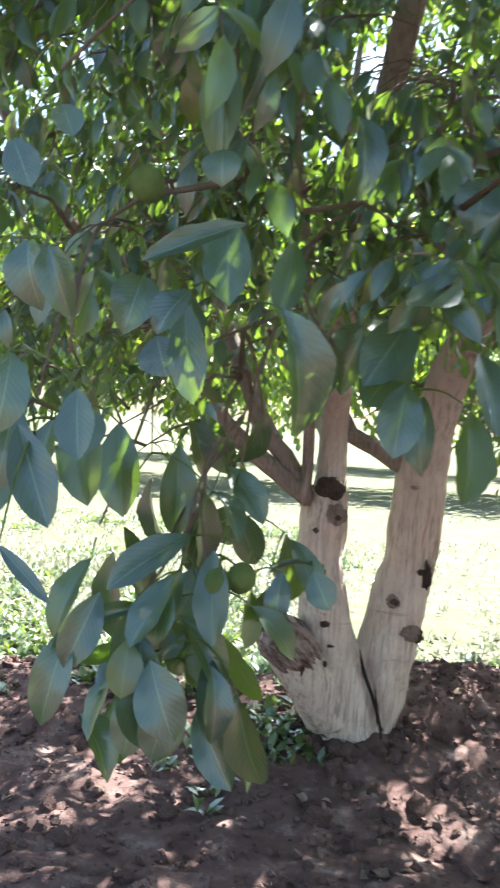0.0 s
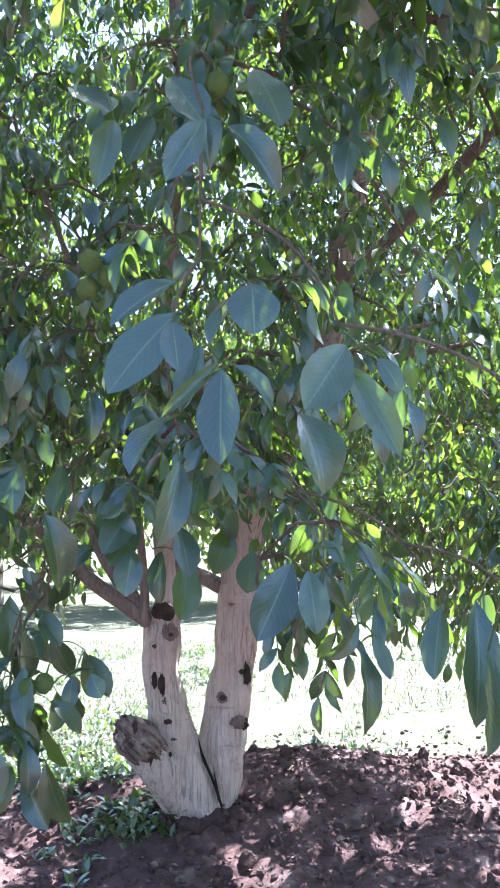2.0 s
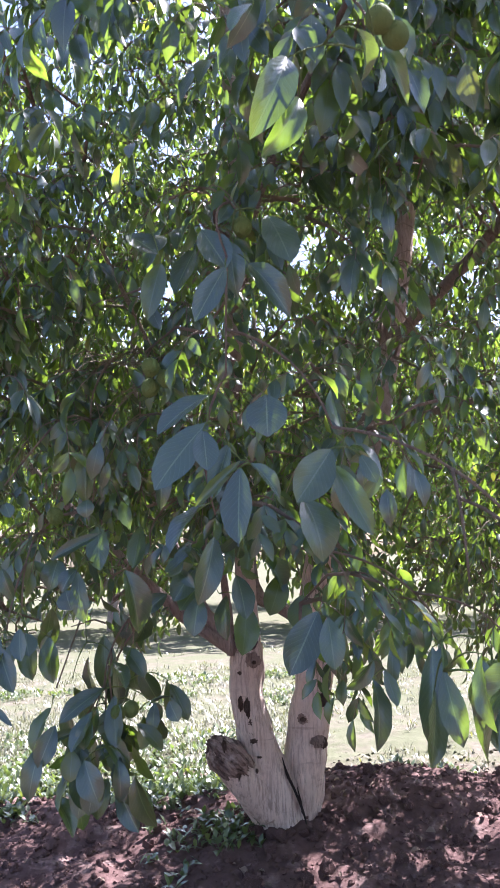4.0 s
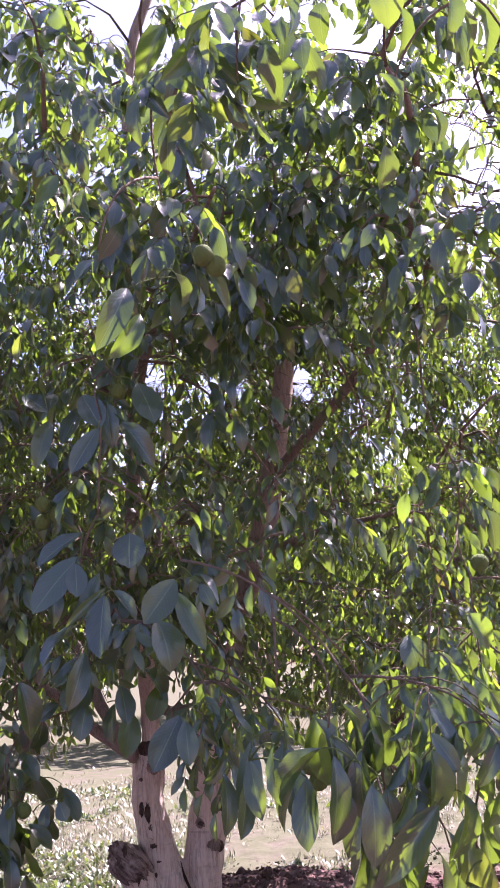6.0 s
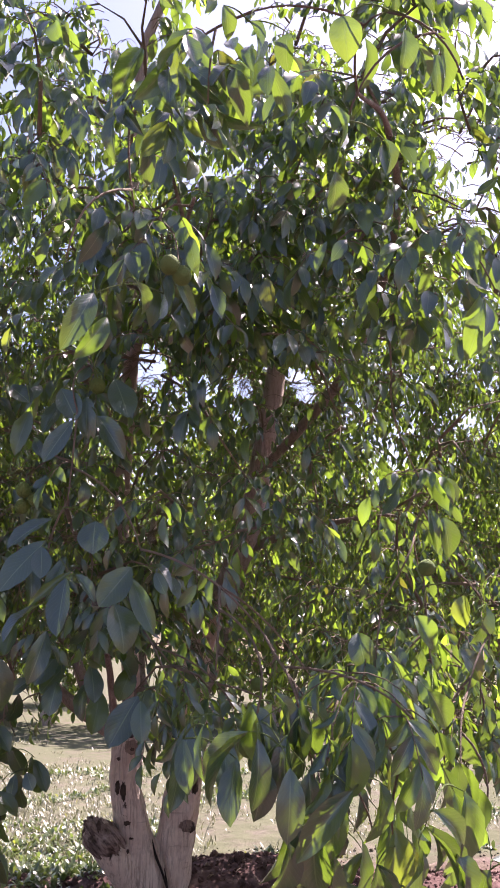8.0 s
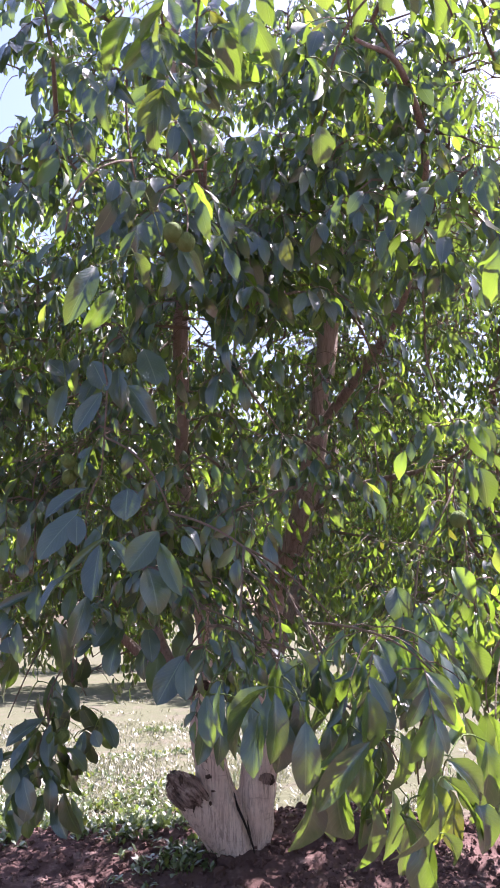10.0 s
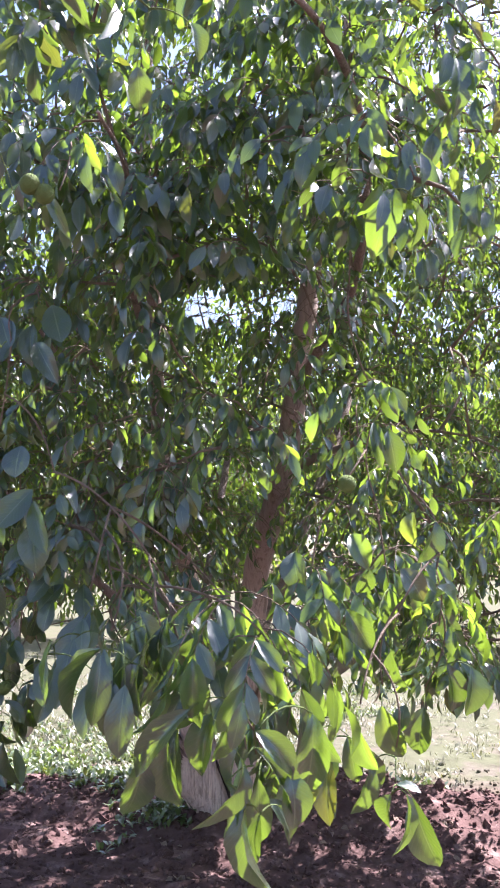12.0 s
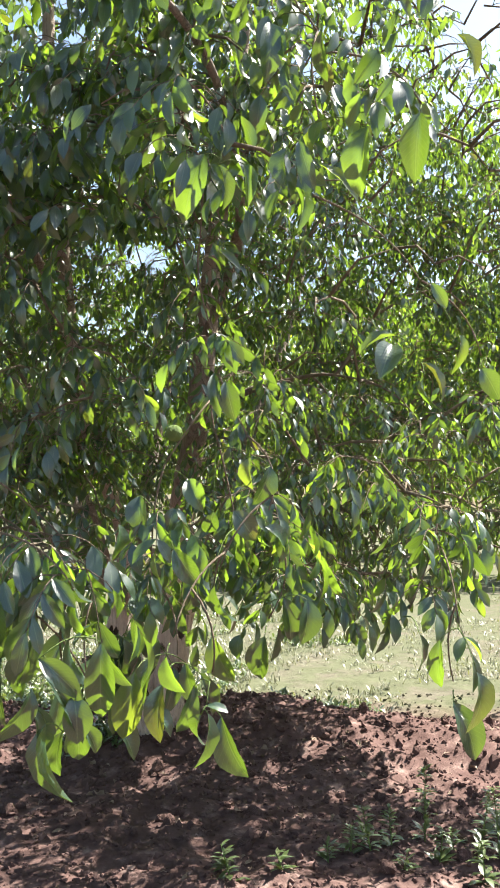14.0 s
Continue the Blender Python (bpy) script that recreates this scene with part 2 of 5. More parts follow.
def blades(P, A, N, L, ratio, rng, rows=5, cols=3, curl=0.3, fold=0.25, wave=0.0, arch=0.0):
    """Many leaflets at once: base P, axis A, face N, length L. Returns verts, faces, uvs."""
    s, c, w, quads = blade_grid(rows, cols)
    n = len(P)
    A = A / np.linalg.norm(A, axis=1, keepdims=True)
    N = N - A * (N * A).sum(1, keepdims=True)
    N = N / np.linalg.norm(N, axis=1, keepdims=True)
    B = np.cross(A, N)
    half = (ratio * L)[:, None] * w[None] * c[None] * 0.5
    bend = curl * (0.4 + 1.2 * rng.random(n))
    lift = fold * (0.3 + 1.2 * rng.random(n))
    rise = -(bend * L)[:, None] * (s[None] ** 2) * 0.5 + lift[:, None] * np.abs(half)
    rise += arch * (0.3 + 1.3 * rng.random((n, 1))) * L[:, None] * s[None] * (1 - s[None])
    if wave:
        rise += wave * L[:, None] * np.sin(s[None] * 17 + 6 * rng.random((n, 1)) + 2 * c[None]) * np.abs(c[None]) * w[None]
    along = L[:, None] * (s[None] - 0.12 * bend[:, None] * s[None] ** 2)
    V = P[:, None] + A[:, None] * along[..., None] + B[:, None] * half[..., None] + N[:, None] * rise[..., None]
    F = quads[None] + (np.arange(n) * len(s))[:, None, None]
    uv = np.stack([np.repeat((c[None] + 1) / 2, n, 0), np.repeat(s[None], n, 0)], -1)
    return V.reshape(-1, 3), F.reshape(-1, 4), uv.reshape(-1, 2)


def grow(limbs, targets, rng, hanging=0):
    """Leads a thin branch from the nearest wood to each target; the last few (hanging) come from above. Returns lines with radii."""
    nodes = np.array([p for line, _ in limbs for p in line if p[2] > 1.0])
    order = np.argsort([np.min(np.linalg.norm(nodes - t, axis=1)) for t in targets])
    lines = []
    for k in order:
        t = targets[k]
        gap = nodes - t
        if k >= len(targets) - hanging:
            cost = np.linalg.norm(gap, axis=1) + 1.2 * np.maximum(0, 0.25 - gap[:, 2])
        else:
            cost = np.linalg.norm(gap, axis=1) + 0.35 * np.maximum(0, gap[:, 2])
        p = nodes[np.argmin(cost)]
        d = np.linalg.norm(t - p)
        if d < 0.06:
            lines.append((None, None, t))
            continue
        count = max(3, int(d / 0.09))
        bow = np.array([rng.normal() * 0.06, rng.normal() * 0.06, 0.10 + 0.06 * rng.random()]) * min(d, 0.7)
        f = np.linspace(0, 1, count)[:, None]
        line = p * (1 - f) + t * f + bow * np.sin(np.pi * f) + rng.normal(size=(count, 3)) * 0.006 * np.sin(np.pi * f)
        r0 = min(0.022, 0.004 + 0.011 * d)
        if k >= len(targets) - hanging:  # arches over and hangs down
            r0, count = min(r0, 0.0038), max(7, int(d / 0.04))
            f = np.linspace(0, 1, count)[:, None]
            top = p * 0.35 + t * 0.65 + np.array([rng.normal() * 0.04, rng.normal() * 0.04, 0.25 * min(d, 0.6)])
            line = p * (1 - f) ** 2 + 2 * top * f * (1 - f) + t * f ** 2
        lines.append((line, np.linspace(r0, min(r0, 0.0024), count), t))
        nodes = np.vstack([nodes, line[1:]])
    return lines


def compound_leaves(tips, outward, rng, per_tip=4, size=0.125):
    """Feathered leaves round each tip: stalk lines, and the leaflets' base, axis, face and length."""
    P, A, N, L, stalks = [], [], [], [], []
    down = np.array([0, 0, -1.0])
    for t, o in zip(tips, outward):
        turn = rng.random() * 6.283
        for k in range(per_tip):
            a = turn + k * 2.4 + rng.normal() * 0.3
            d = np.array([math.cos(a), math.sin(a), 0.15 + 0.35 * rng.random()]) + 0.7 * o
            d /= np.linalg.norm(d)
            length = (0.20 + 0.12 * rng.random()) * size / 0.125
            sag = 0.75 + 0.9 * rng.random()
            start = t - o * 0.05 * k * rng.random()
            f = np.linspace(0, 1, 5)[:, None]
            line = start + d * length * f + down * length * sag * f ** 2 * 0.7
            stalks.append(line)
            face_out = 0.6 * o + np.array([0, 0, 0.6]) + rng.normal(size=3) * 0.55
            pairs = 2 + (rng.random() < 0.45)
            spots = [(1.0, 0)] + [(0.95 - 0.27 * (j + 0.35), s) for j in range(pairs) for s in (-1, 1)]
            for f0, s in spots:
                i = min(3, int(f0 * 4))
                u = f0 * 4 - i
                p = line[i] * (1 - u) + line[i + 1] * u
                run = line[i + 1] - line[i]
                run /= np.linalg.norm(run)
                side = np.cross(run, np.array([0, 0, 1.0])) + 1e-4
                side /= np.linalg.norm(side)
                ax = run * (1.0 if s == 0 else 0.55) + side * s * 0.9 + down * (0.5 + 1.1 * rng.random()) + rng.normal(size=3) * 0.18
                P.append(p)
                A.append(ax)
                N.append(face_out + rng.normal(size=3) * 0.2)
                L.append(size * (1.12 if s == 0 else 0.72 + 0.3 * f0) * (0.8 + 0.4 * rng.random()))
    return np.array(P), np.array(A), np.array(N), np.array(L), stalks


# ---- ground ----
def axis_steps(near_lo, near_hi, step, far):
    mid = list(np.arange(near_lo, near_hi, step))
    lo, hi, s = [near_lo], [mid[-1] + step], step
    while hi[-1] < far:
        s *= 1.18
        hi.append(hi[-1] + s)
    s = step
    while lo[-1] > -far:
        s *= 1.18
        lo.append(lo[-1] - s)
    return np.array(lo[:0:-1] + mid + hi)


def ground_height(x, y):
    bank = 0.12 + 0.15 * math.exp(-((x - 0.85) / 0.65) ** 2)
    z = -0.11 + bank * math.exp(-((y - 3.5) / 0.48) ** 2)
    z += 0.11 * math.exp(-((x - 0.38) / 0.35) ** 2 - ((y - 2.95) / 0.3) ** 2)
    z += 0.03 * noise.noise(Vector((x * 0.8, y * 0.8, 3.0)))
    near = math.exp(-max(0.0, y - 4.6) / 1.5) * math.exp(-max(0.0, abs(x - 0.8) - 3) / 2)
    z += near * (0.035 * noise.noise(Vector((x * 4.5, y * 4.5, 0))) + 0.022 * noise.noise(Vector((x * 11, y * 11, 5))) + 0.012 * noise.noise(Vector((x * 26, y * 26, 9))))
    return z


gx, gy = axis_steps(-2.4, 3.6, 0.035, 1500), axis_steps(0.6, 6.2, 0.035, 1500)
gverts = [(x, y, ground_height(x, y)) for y in gy for x in gx]
nx = len(gx)
gfaces = [[j * nx + i, j * nx + i + 1, (j + 1) * nx + i + 1, (j + 1) * nx + i] for j in range(len(gy) - 1) for i in range(nx - 1)]
ground = tagged(mesh_object("ground", gverts, gfaces, SOIL), "reddish brown tilled soil with a low bank, fading to dry pale field", "ground", kind="structure")


# ---- the main tree ----
FOOT = Vector((0.36, 3.0, 0.0))
tree = tagged(new("walnut_tree"), "leafy walnut tree with pale forked trunk and drooping green leaves", "tree")
tree.location = FOOT

left_stem = smooth_line([(0.39, 3.0, -0.16), (0.365, 2.99, 0.02), (0.325, 2.97, 0.2), (0.27, 2.95, 0.38), (0.225, 2.94, 0.6), (0.222, 2.94, 0.78), (0.235, 2.95, 0.9)],
                        [0.125, 0.112, 0.102, 0.09, 0.082, 0.084, 0.07], 0.03)
right_stem = smooth_line([(0.42, 3.03, -0.16), (0.44, 3.03, 0.02), (0.475, 3.02, 0.2), (0.487, 3.01, 0.36), (0.513, 3.0, 0.53), (0.545, 3.0, 0.68), (0.56, 3.0, 0.9), (0.565, 2.99, 1.02)],
                         [0.105, 0.098, 0.095, 0.102, 0.10, 0.094, 0.094, 0.084], 0.03)
stub = smooth_line([(0.30, 2.96, 0.10), (0.20, 2.90, 0.25), (0.115, 2.87, 0.37), (0.07, 2.86, 0.435)], [0.09, 0.084, 0.08, 0.062], 0.03)
trunk_heap = Heap()
for line, seed in ((left_stem, 1), (right_stem, 2), (stub, 3)):
    trunk_heap.add(*tube(line[0], line[1], 28, 0.17, seed))
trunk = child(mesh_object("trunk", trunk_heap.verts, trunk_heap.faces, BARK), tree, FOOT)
trunk["label"] = "pale cracked bark trunk forked low above the soil"
rm = trunk.modifiers.new("blend", "REMESH")
rm.mode, rm.voxel_size, rm.use_smooth_shade = "VOXEL", 0.0075, True
sm = trunk.modifiers.new("soften", "SMOOTH")
sm.factor, sm.iterations = 0.5, 3

LIMB_PLAN = [
    ([(0.24, 2.95, 0.8), (0.24, 2.95, 1.0), (0.235, 2.9, 1.24), (0.235, 2.35, 1.85), (0.31, 1.95, 2.6), (0.31, 1.8, 3.27), (0.34, 1.75, 4.11), (0.45, 1.75, 4.51), (0.6, 1.75, 5.0)], [0.055, 0.05, 0.048, 0.04, 0.034, 0.03, 0.026, 0.022, 0.008]),
    ([(0.56, 3.0, 0.9), (0.58, 2.95, 1.15), (0.64, 2.85, 1.4), (0.83, 2.5, 1.8), (0.94, 2.3, 2.25), (1.05, 2.2, 2.9), (1.2, 2.1, 3.6), (1.25, 2.1, 4.3)], [0.084, 0.078, 0.072, 0.064, 0.056, 0.042, 0.025, 0.008]),
    ([(0.83, 2.5, 1.8), (1.1, 2.4, 1.9), (1.35, 2.3, 1.94), (1.55, 2.2, 1.95), (1.75, 2.1, 1.9)], [0.024, 0.018, 0.013, 0.008, 0.004]),
    ([(0.2, 2.93, 0.84), (0.0, 2.92, 0.98), (-0.14, 2.9, 1.1), (-0.5, 2.7, 1.5), (-0.8, 2.4, 1.9), (-0.95, 2.2, 2.3)], [0.034, 0.031, 0.028, 0.022, 0.014, 0.006]),
    ([(0.15, 2.95, 0.87), (0.07, 2.95, 1.0), (-0.02, 2.97, 1.13), (-0.25, 3.2, 1.7), (-0.35, 3.3, 2.4), (-0.3, 3.4, 3.2)], [0.036, 0.034, 0.032, 0.026, 0.018, 0.007]),
    ([(0.15, 2.89, 0.84), (0.146, 2.88, 1.06), (0.10, 2.6, 1.5), (-0.05, 2.1, 2.1), (-0.2, 1.6, 2.5)], [0.02, 0.019, 0.017, 0.012, 0.006]),
    ([(0.53, 3.0, 0.98), (0.40, 3.03, 1.05), (0.27, 3.1, 1.17), (0.25, 3.5, 1.8), (0.3, 3.8, 2.6), (0.35, 3.9, 3.5)], [0.034, 0.031, 0.029, 0.024, 0.017, 0.007]),
    ([(0.58, 3.02, 0.95), (0.75, 3.4, 1.5), (0.95, 3.8, 2.2), (1.1, 4.1, 3.0), (1.1, 4.2, 3.8)], [0.045, 0.04, 0.032, 0.022, 0.008]),
    ([(0.95, 2.28, 2.2), (1.3, 1.6, 2.5), (1.4, 0.9, 2.8), (1.3, 0.4, 2.9), (1.15, 0.0, 2.75)], [0.026, 0.021, 0.015, 0.01, 0.005]),
    ([(0.27, 2.1, 2.3), (0.4, 1.4, 2.5), (0.6, 0.8, 2.65), (0.7, 0.3, 2.6)], [0.022, 0.017, 0.011, 0.005]),
]
limb_lines = []
for k, (pts, rad) in enumerate(LIMB_PLAN):
    line = smooth_line(pts, rad, 0.06)
    limb_lines.append(line)
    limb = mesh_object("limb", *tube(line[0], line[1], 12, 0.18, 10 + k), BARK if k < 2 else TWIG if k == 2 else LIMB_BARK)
    child(limb, tree, FOOT)


def hem(x, y):
    """How low the leaves hang: high round the trunk, lower at the sides, at the back and over the front right."""
    ring = min(1.0, math.hypot((x - 0.45) / 0.9, (y - 2.6) / 1.6))
    low = 0.78 if x > 0.45 else 0.92
    return 1.22 + (low - 1.22) * ring ** 2 + 0.12 * noise.noise(Vector((x * 2, y * 2, 1)))


def crown_targets(count, rng):
    found = []
    while len(found) < count:
        u = rng.normal(size=3)
        u /= np.linalg.norm(u)
        r = rng.random() ** 0.42
        p = np.array([0.95, 2.5, 2.75]) + u * r * np.array([1.95, 2.5, 2.5])
        x, y, z = p
        if z < hem(x, y) + 0.2 or (z > 2.9 and x < -0.3 - 0.3 * (3.6 - z)) or (z > 3.4 and x > 2.7 - 0.25 * (z - 3.4)):
            continue
        hollow = ((x - 0.75) / 0.85) ** 2 + ((y - 2.2) / 1.05) ** 2 + ((z - 1.95) / 0.7) ** 2
        if hollow < 1 and rng.random() < 0.85:
            continue
        if (z < 2.2 and y < 0.85) or (z < 3.0 and y < 0.3):
            continue
        qx, qy = x - 0.45 * (z - 1), y - 0.50 * (z - 1)  # where the sun would carry its shade at one metre
        if qx > 0.9 and qy < 1.9 and z > 1.6 and rng.random() < 0.62:
            continue
        if ((qx > 2.15 and 3.15 < qy < 4.25) or (qx > 1.85 and 1.4 < qy < 2.05)) and rng.random() < 0.9:
            continue
        if z > 3.1 and rng.random() < 0.28:
            continue
        if x > 0.3 and z > 3.0 + 0.9 * max(0.0, y - 0.5) and rng.random() < 0.7:  # open above the front
            continue
        if noise.noise(Vector((x * 2.4, y * 2.4, z * 2.4 + 4))) < (-0.02 if qx > 0.9 else -0.3):
            continue
        found.append(p)
    return np.array(found)


def zone(count, lo, hi, rng):
    return rng.uniform(lo, hi, (count, 3))


SHOOTS = []


def hanging_shoot(node, leaves):
    """A shoot at node; each leaflet has its base, its tip and its width."""
    SHOOTS.append((np.array(node), leaves))


hanging_shoot((0.33, 0.46, 1.70), [
    (0.36, 0.41, 1.51, 0.26, 0.39, 1.41, 0.027), (0.38, 0.39, 1.50, 0.45, 0.40, 1.43, 0.036), (0.36, 0.37, 1.49, 0.35, 0.33, 1.33, 0.074),
    (0.33, 0.50, 1.56, 0.29, 0.49, 1.43, 0.052), (0.28, 0.41, 1.58, 0.29, 0.44, 1.49, 0.060), (0.29, 0.43, 1.60, 0.17, 0.53, 1.46, 0.091),
    (0.29, 0.41, 1.42, 0.22, 0.32, 1.31, 0.076), (0.42, 0.46, 1.66, 0.42, 0.47, 1.56, 0.097), (0.29, 0.48, 1.67, 0.17, 0.47, 1.58, 0.059),
])
hanging_shoot((0.29, 0.51, 1.38), [
    (0.29, 0.48, 1.35, 0.26, 0.47, 1.20, 0.063),
])
hanging_shoot((0.56, 0.36, 1.55), [
    (0.59, 0.36, 1.52, 0.66, 0.33, 1.48, 0.044), (0.55, 0.28, 1.51, 0.48, 0.34, 1.41, 0.083), (0.61, 0.32, 1.50, 0.64, 0.32, 1.44, 0.038),
    (0.55, 0.29, 1.48, 0.62, 0.29, 1.33, 0.056), (0.49, 0.40, 1.42, 0.54, 0.41, 1.29, 0.095),
])
hanging_shoot((0.36, 0.63, 2.16), [
    (0.44, 0.59, 2.13, 0.50, 0.61, 2.00, 0.097), (0.34, 0.67, 2.06, 0.37, 0.71, 1.87, 0.119), (0.39, 0.59, 2.01, 0.49, 0.60, 1.87, 0.072),
    (0.28, 0.56, 2.09, 0.34, 0.60, 1.98, 0.083),
])
hanging_shoot((0.12, 0.71, 2.18), [
    (0.07, 0.72, 2.15, 0.16, 0.71, 2.08, 0.078), (0.17, 0.64, 2.04, 0.14, 0.69, 1.89, 0.062),
])
hanging_shoot((0.29, 0.81, 2.17), [
    (0.29, 0.78, 2.14, 0.22, 0.79, 1.97, 0.106),
])
hanging_shoot((0.34, 0.49, 1.99), [
    (0.34, 0.46, 1.96, 0.27, 0.45, 1.82, 0.062),
])
hanging_shoot((0.61, 0.75, 1.19), [
    (0.54, 0.68, 1.15, 0.55, 0.70, 1.03, 0.065), (0.52, 0.78, 1.16, 0.44, 0.80, 1.01, 0.096), (0.65, 0.75, 1.04, 0.58, 0.78, 0.97, 0.041),
    (0.67, 0.70, 1.02, 0.69, 0.75, 0.95, 0.036), (0.64, 0.70, 1.00, 0.63, 0.67, 0.84, 0.066),
])
hanging_shoot((0.82, 0.77, 1.10), [
    (0.82, 0.74, 1.07, 0.78, 0.75, 0.93, 0.062),
])
hanging_shoot((-0.09, 1.42, 1.06), [
    (-0.15, 1.39, 0.91, -0.29, 1.41, 0.82, 0.071), (-0.16, 1.32, 0.86, -0.24, 1.36, 0.77, 0.071), (-0.01, 1.43, 0.86, -0.00, 1.45, 0.75, 0.061),
    (-0.12, 1.37, 0.99, -0.07, 1.31, 0.92, 0.057), (-0.18, 1.38, 0.76, -0.18, 1.36, 0.65, 0.118), (-0.22, 1.35, 0.79, -0.34, 1.34, 0.76, 0.033),
    (0.06, 1.42, 0.87, -0.02, 1.41, 0.86, 0.010), (0.06, 1.34, 0.87, 0.09, 1.34, 0.81, 0.056), (-0.10, 1.45, 1.03, -0.02, 1.47, 0.94, 0.063),
    (-0.08, 1.45, 0.72, -0.02, 1.46, 0.61, 0.097),
])
hanging_shoot((-0.32, 1.41, 0.89), [
    (-0.32, 1.38, 0.86, -0.38, 1.40, 0.73, 0.061),
])
hanging_shoot((-0.12, 1.34, 0.74), [
    (-0.20, 1.30, 0.71, -0.15, 1.29, 0.59, 0.093), (-0.05, 1.33, 0.65, 0.00, 1.37, 0.49, 0.076),
])
hanging_shoot((-0.09, 1.47, 0.90), [
    (-0.10, 1.45, 0.87, -0.11, 1.47, 0.84, 0.041), (-0.14, 1.48, 0.84, -0.17, 1.47, 0.74, 0.078), (-0.04, 1.45, 0.81, -0.04, 1.47, 0.71, 0.072),
    (0.01, 1.38, 0.86, 0.00, 1.42, 0.78, 0.049), (-0.13, 1.46, 0.73, -0.15, 1.50, 0.64, 0.098), (-0.14, 1.43, 0.70, -0.07, 1.49, 0.62, 0.071),
])
hanging_shoot((-0.24, 1.34, 0.77), [
    (-0.24, 1.31, 0.74, -0.24, 1.33, 0.65, 0.066),
])
hanging_shoot((-0.24, 1.53, 0.75), [
    (-0.24, 1.50, 0.72, -0.34, 1.53, 0.59, 0.116),
])
hanging_shoot((-0.14, 1.17, 1.45), [
    (-0.11, 1.16, 1.28, -0.10, 1.14, 1.12, 0.109), (-0.03, 1.13, 1.28, -0.00, 1.15, 1.10, 0.086), (-0.16, 1.08, 1.29, -0.21, 1.08, 1.23, 0.059),
    (-0.09, 1.09, 1.39, -0.23, 1.11, 1.32, 0.039), (-0.21, 1.14, 1.23, -0.19, 1.14, 1.17, 0.074), (-0.12, 1.20, 1.42, -0.11, 1.20, 1.28, 0.079),
    (-0.24, 1.18, 1.32, -0.26, 1.15, 1.23, 0.076),
])
hanging_shoot((-0.13, 1.15, 1.67), [
    (-0.14, 1.15, 1.64, -0.14, 1.16, 1.48, 0.064), (-0.13, 1.09, 1.49, -0.13, 1.07, 1.44, 0.059),
])
hanging_shoot((0.22, 1.29, 1.41), [
    (0.18, 1.24, 1.30, 0.10, 1.23, 1.18, 0.084), (0.11, 1.33, 1.30, 0.18, 1.37, 1.21, 0.085), (0.29, 1.26, 1.25, 0.32, 1.29, 1.12, 0.076),
    (0.20, 1.19, 1.22, 0.24, 1.20, 1.05, 0.133), (0.31, 1.28, 1.38, 0.24, 1.31, 1.24, 0.100),
])
hanging_shoot((0.00, 1.27, 1.73), [
    (-0.04, 1.26, 1.70, -0.06, 1.24, 1.56, 0.098), (0.04, 1.21, 1.55, 0.06, 1.17, 1.39, 0.102),
])
hanging_shoot((0.29, 1.34, 1.57), [
    (0.29, 1.31, 1.54, 0.27, 1.31, 1.44, 0.093),
])
hanging_shoot((0.00, 1.35, 1.46), [
    (0.00, 1.32, 1.43, -0.02, 1.31, 1.30, 0.103),
])
hanging_shoot((-0.33, 0.92, 1.51), [
    (-0.34, 0.89, 1.31, -0.32, 0.88, 1.23, 0.061), (-0.31, 0.86, 1.30, -0.28, 0.86, 1.22, 0.045), (-0.37, 0.90, 1.43, -0.34, 0.90, 1.37, 0.047),
    (-0.36, 0.92, 1.18, -0.36, 0.90, 1.08, 0.061), (-0.32, 0.92, 1.48, -0.30, 0.94, 1.44, 0.041), (-0.27, 0.88, 1.14, -0.26, 0.93, 1.07, 0.053),
])
hanging_shoot((-0.34, 0.96, 1.11), [
    (-0.34, 0.98, 1.08, -0.32, 0.97, 0.98, 0.108), (-0.35, 0.88, 0.95, -0.28, 0.81, 0.91, 0.020),
])
hanging_shoot((1.26, 0.04, 1.09), [
    (1.24, 0.09, 0.98, 1.29, 0.15, 0.86, 0.047), (1.19, 0.06, 1.06, 1.25, 0.10, 0.98, 0.050), (1.24, -0.05, 0.92, 1.31, 0.01, 0.75, 0.056),
    (1.25, -0.09, 0.96, 1.34, -0.06, 0.88, 0.058), (1.22, -0.07, 0.89, 1.17, -0.11, 0.76, 0.063), (1.35, 0.04, 0.98, 1.33, 0.07, 0.70, 0.079),
    (1.23, 0.14, 1.04, 1.26, 0.20, 0.96, 0.046), (1.31, -0.03, 0.87, 1.32, -0.03, 0.76, 0.076),
])
hanging_shoot((1.20, 0.12, 0.85), [
    (1.15, 0.07, 0.82, 1.16, 0.09, 0.68, 0.062), (1.20, 0.05, 0.78, 1.26, 0.05, 0.60, 0.090), (1.22, 0.10, 0.75, 1.19, 0.14, 0.63, 0.065),
    (1.25, 0.15, 0.76, 1.27, 0.19, 0.68, 0.045),
])
hanging_shoot((0.98, 0.07, 1.14), [
    (1.00, 0.06, 1.02, 1.01, 0.07, 0.92, 0.059), (1.09, -0.02, 0.99, 0.91, -0.01, 0.78, 0.066), (1.01, 0.07, 0.91, 1.02, 0.14, 0.75, 0.096),
    (0.93, 0.04, 1.08, 0.89, 0.11, 0.98, 0.059), (0.95, 0.05, 1.10, 0.95, 0.06, 0.95, 0.062), (0.89, 0.03, 1.04, 0.87, 0.04, 0.92, 0.064),
    (1.16, 0.06, 1.00, 1.12, 0.06, 0.87, 0.057), (0.95, 0.06, 0.87, 0.92, 0.09, 0.72, 0.082), (0.86, 0.03, 1.11, 0.75, 0.09, 0.89, 0.075),
])
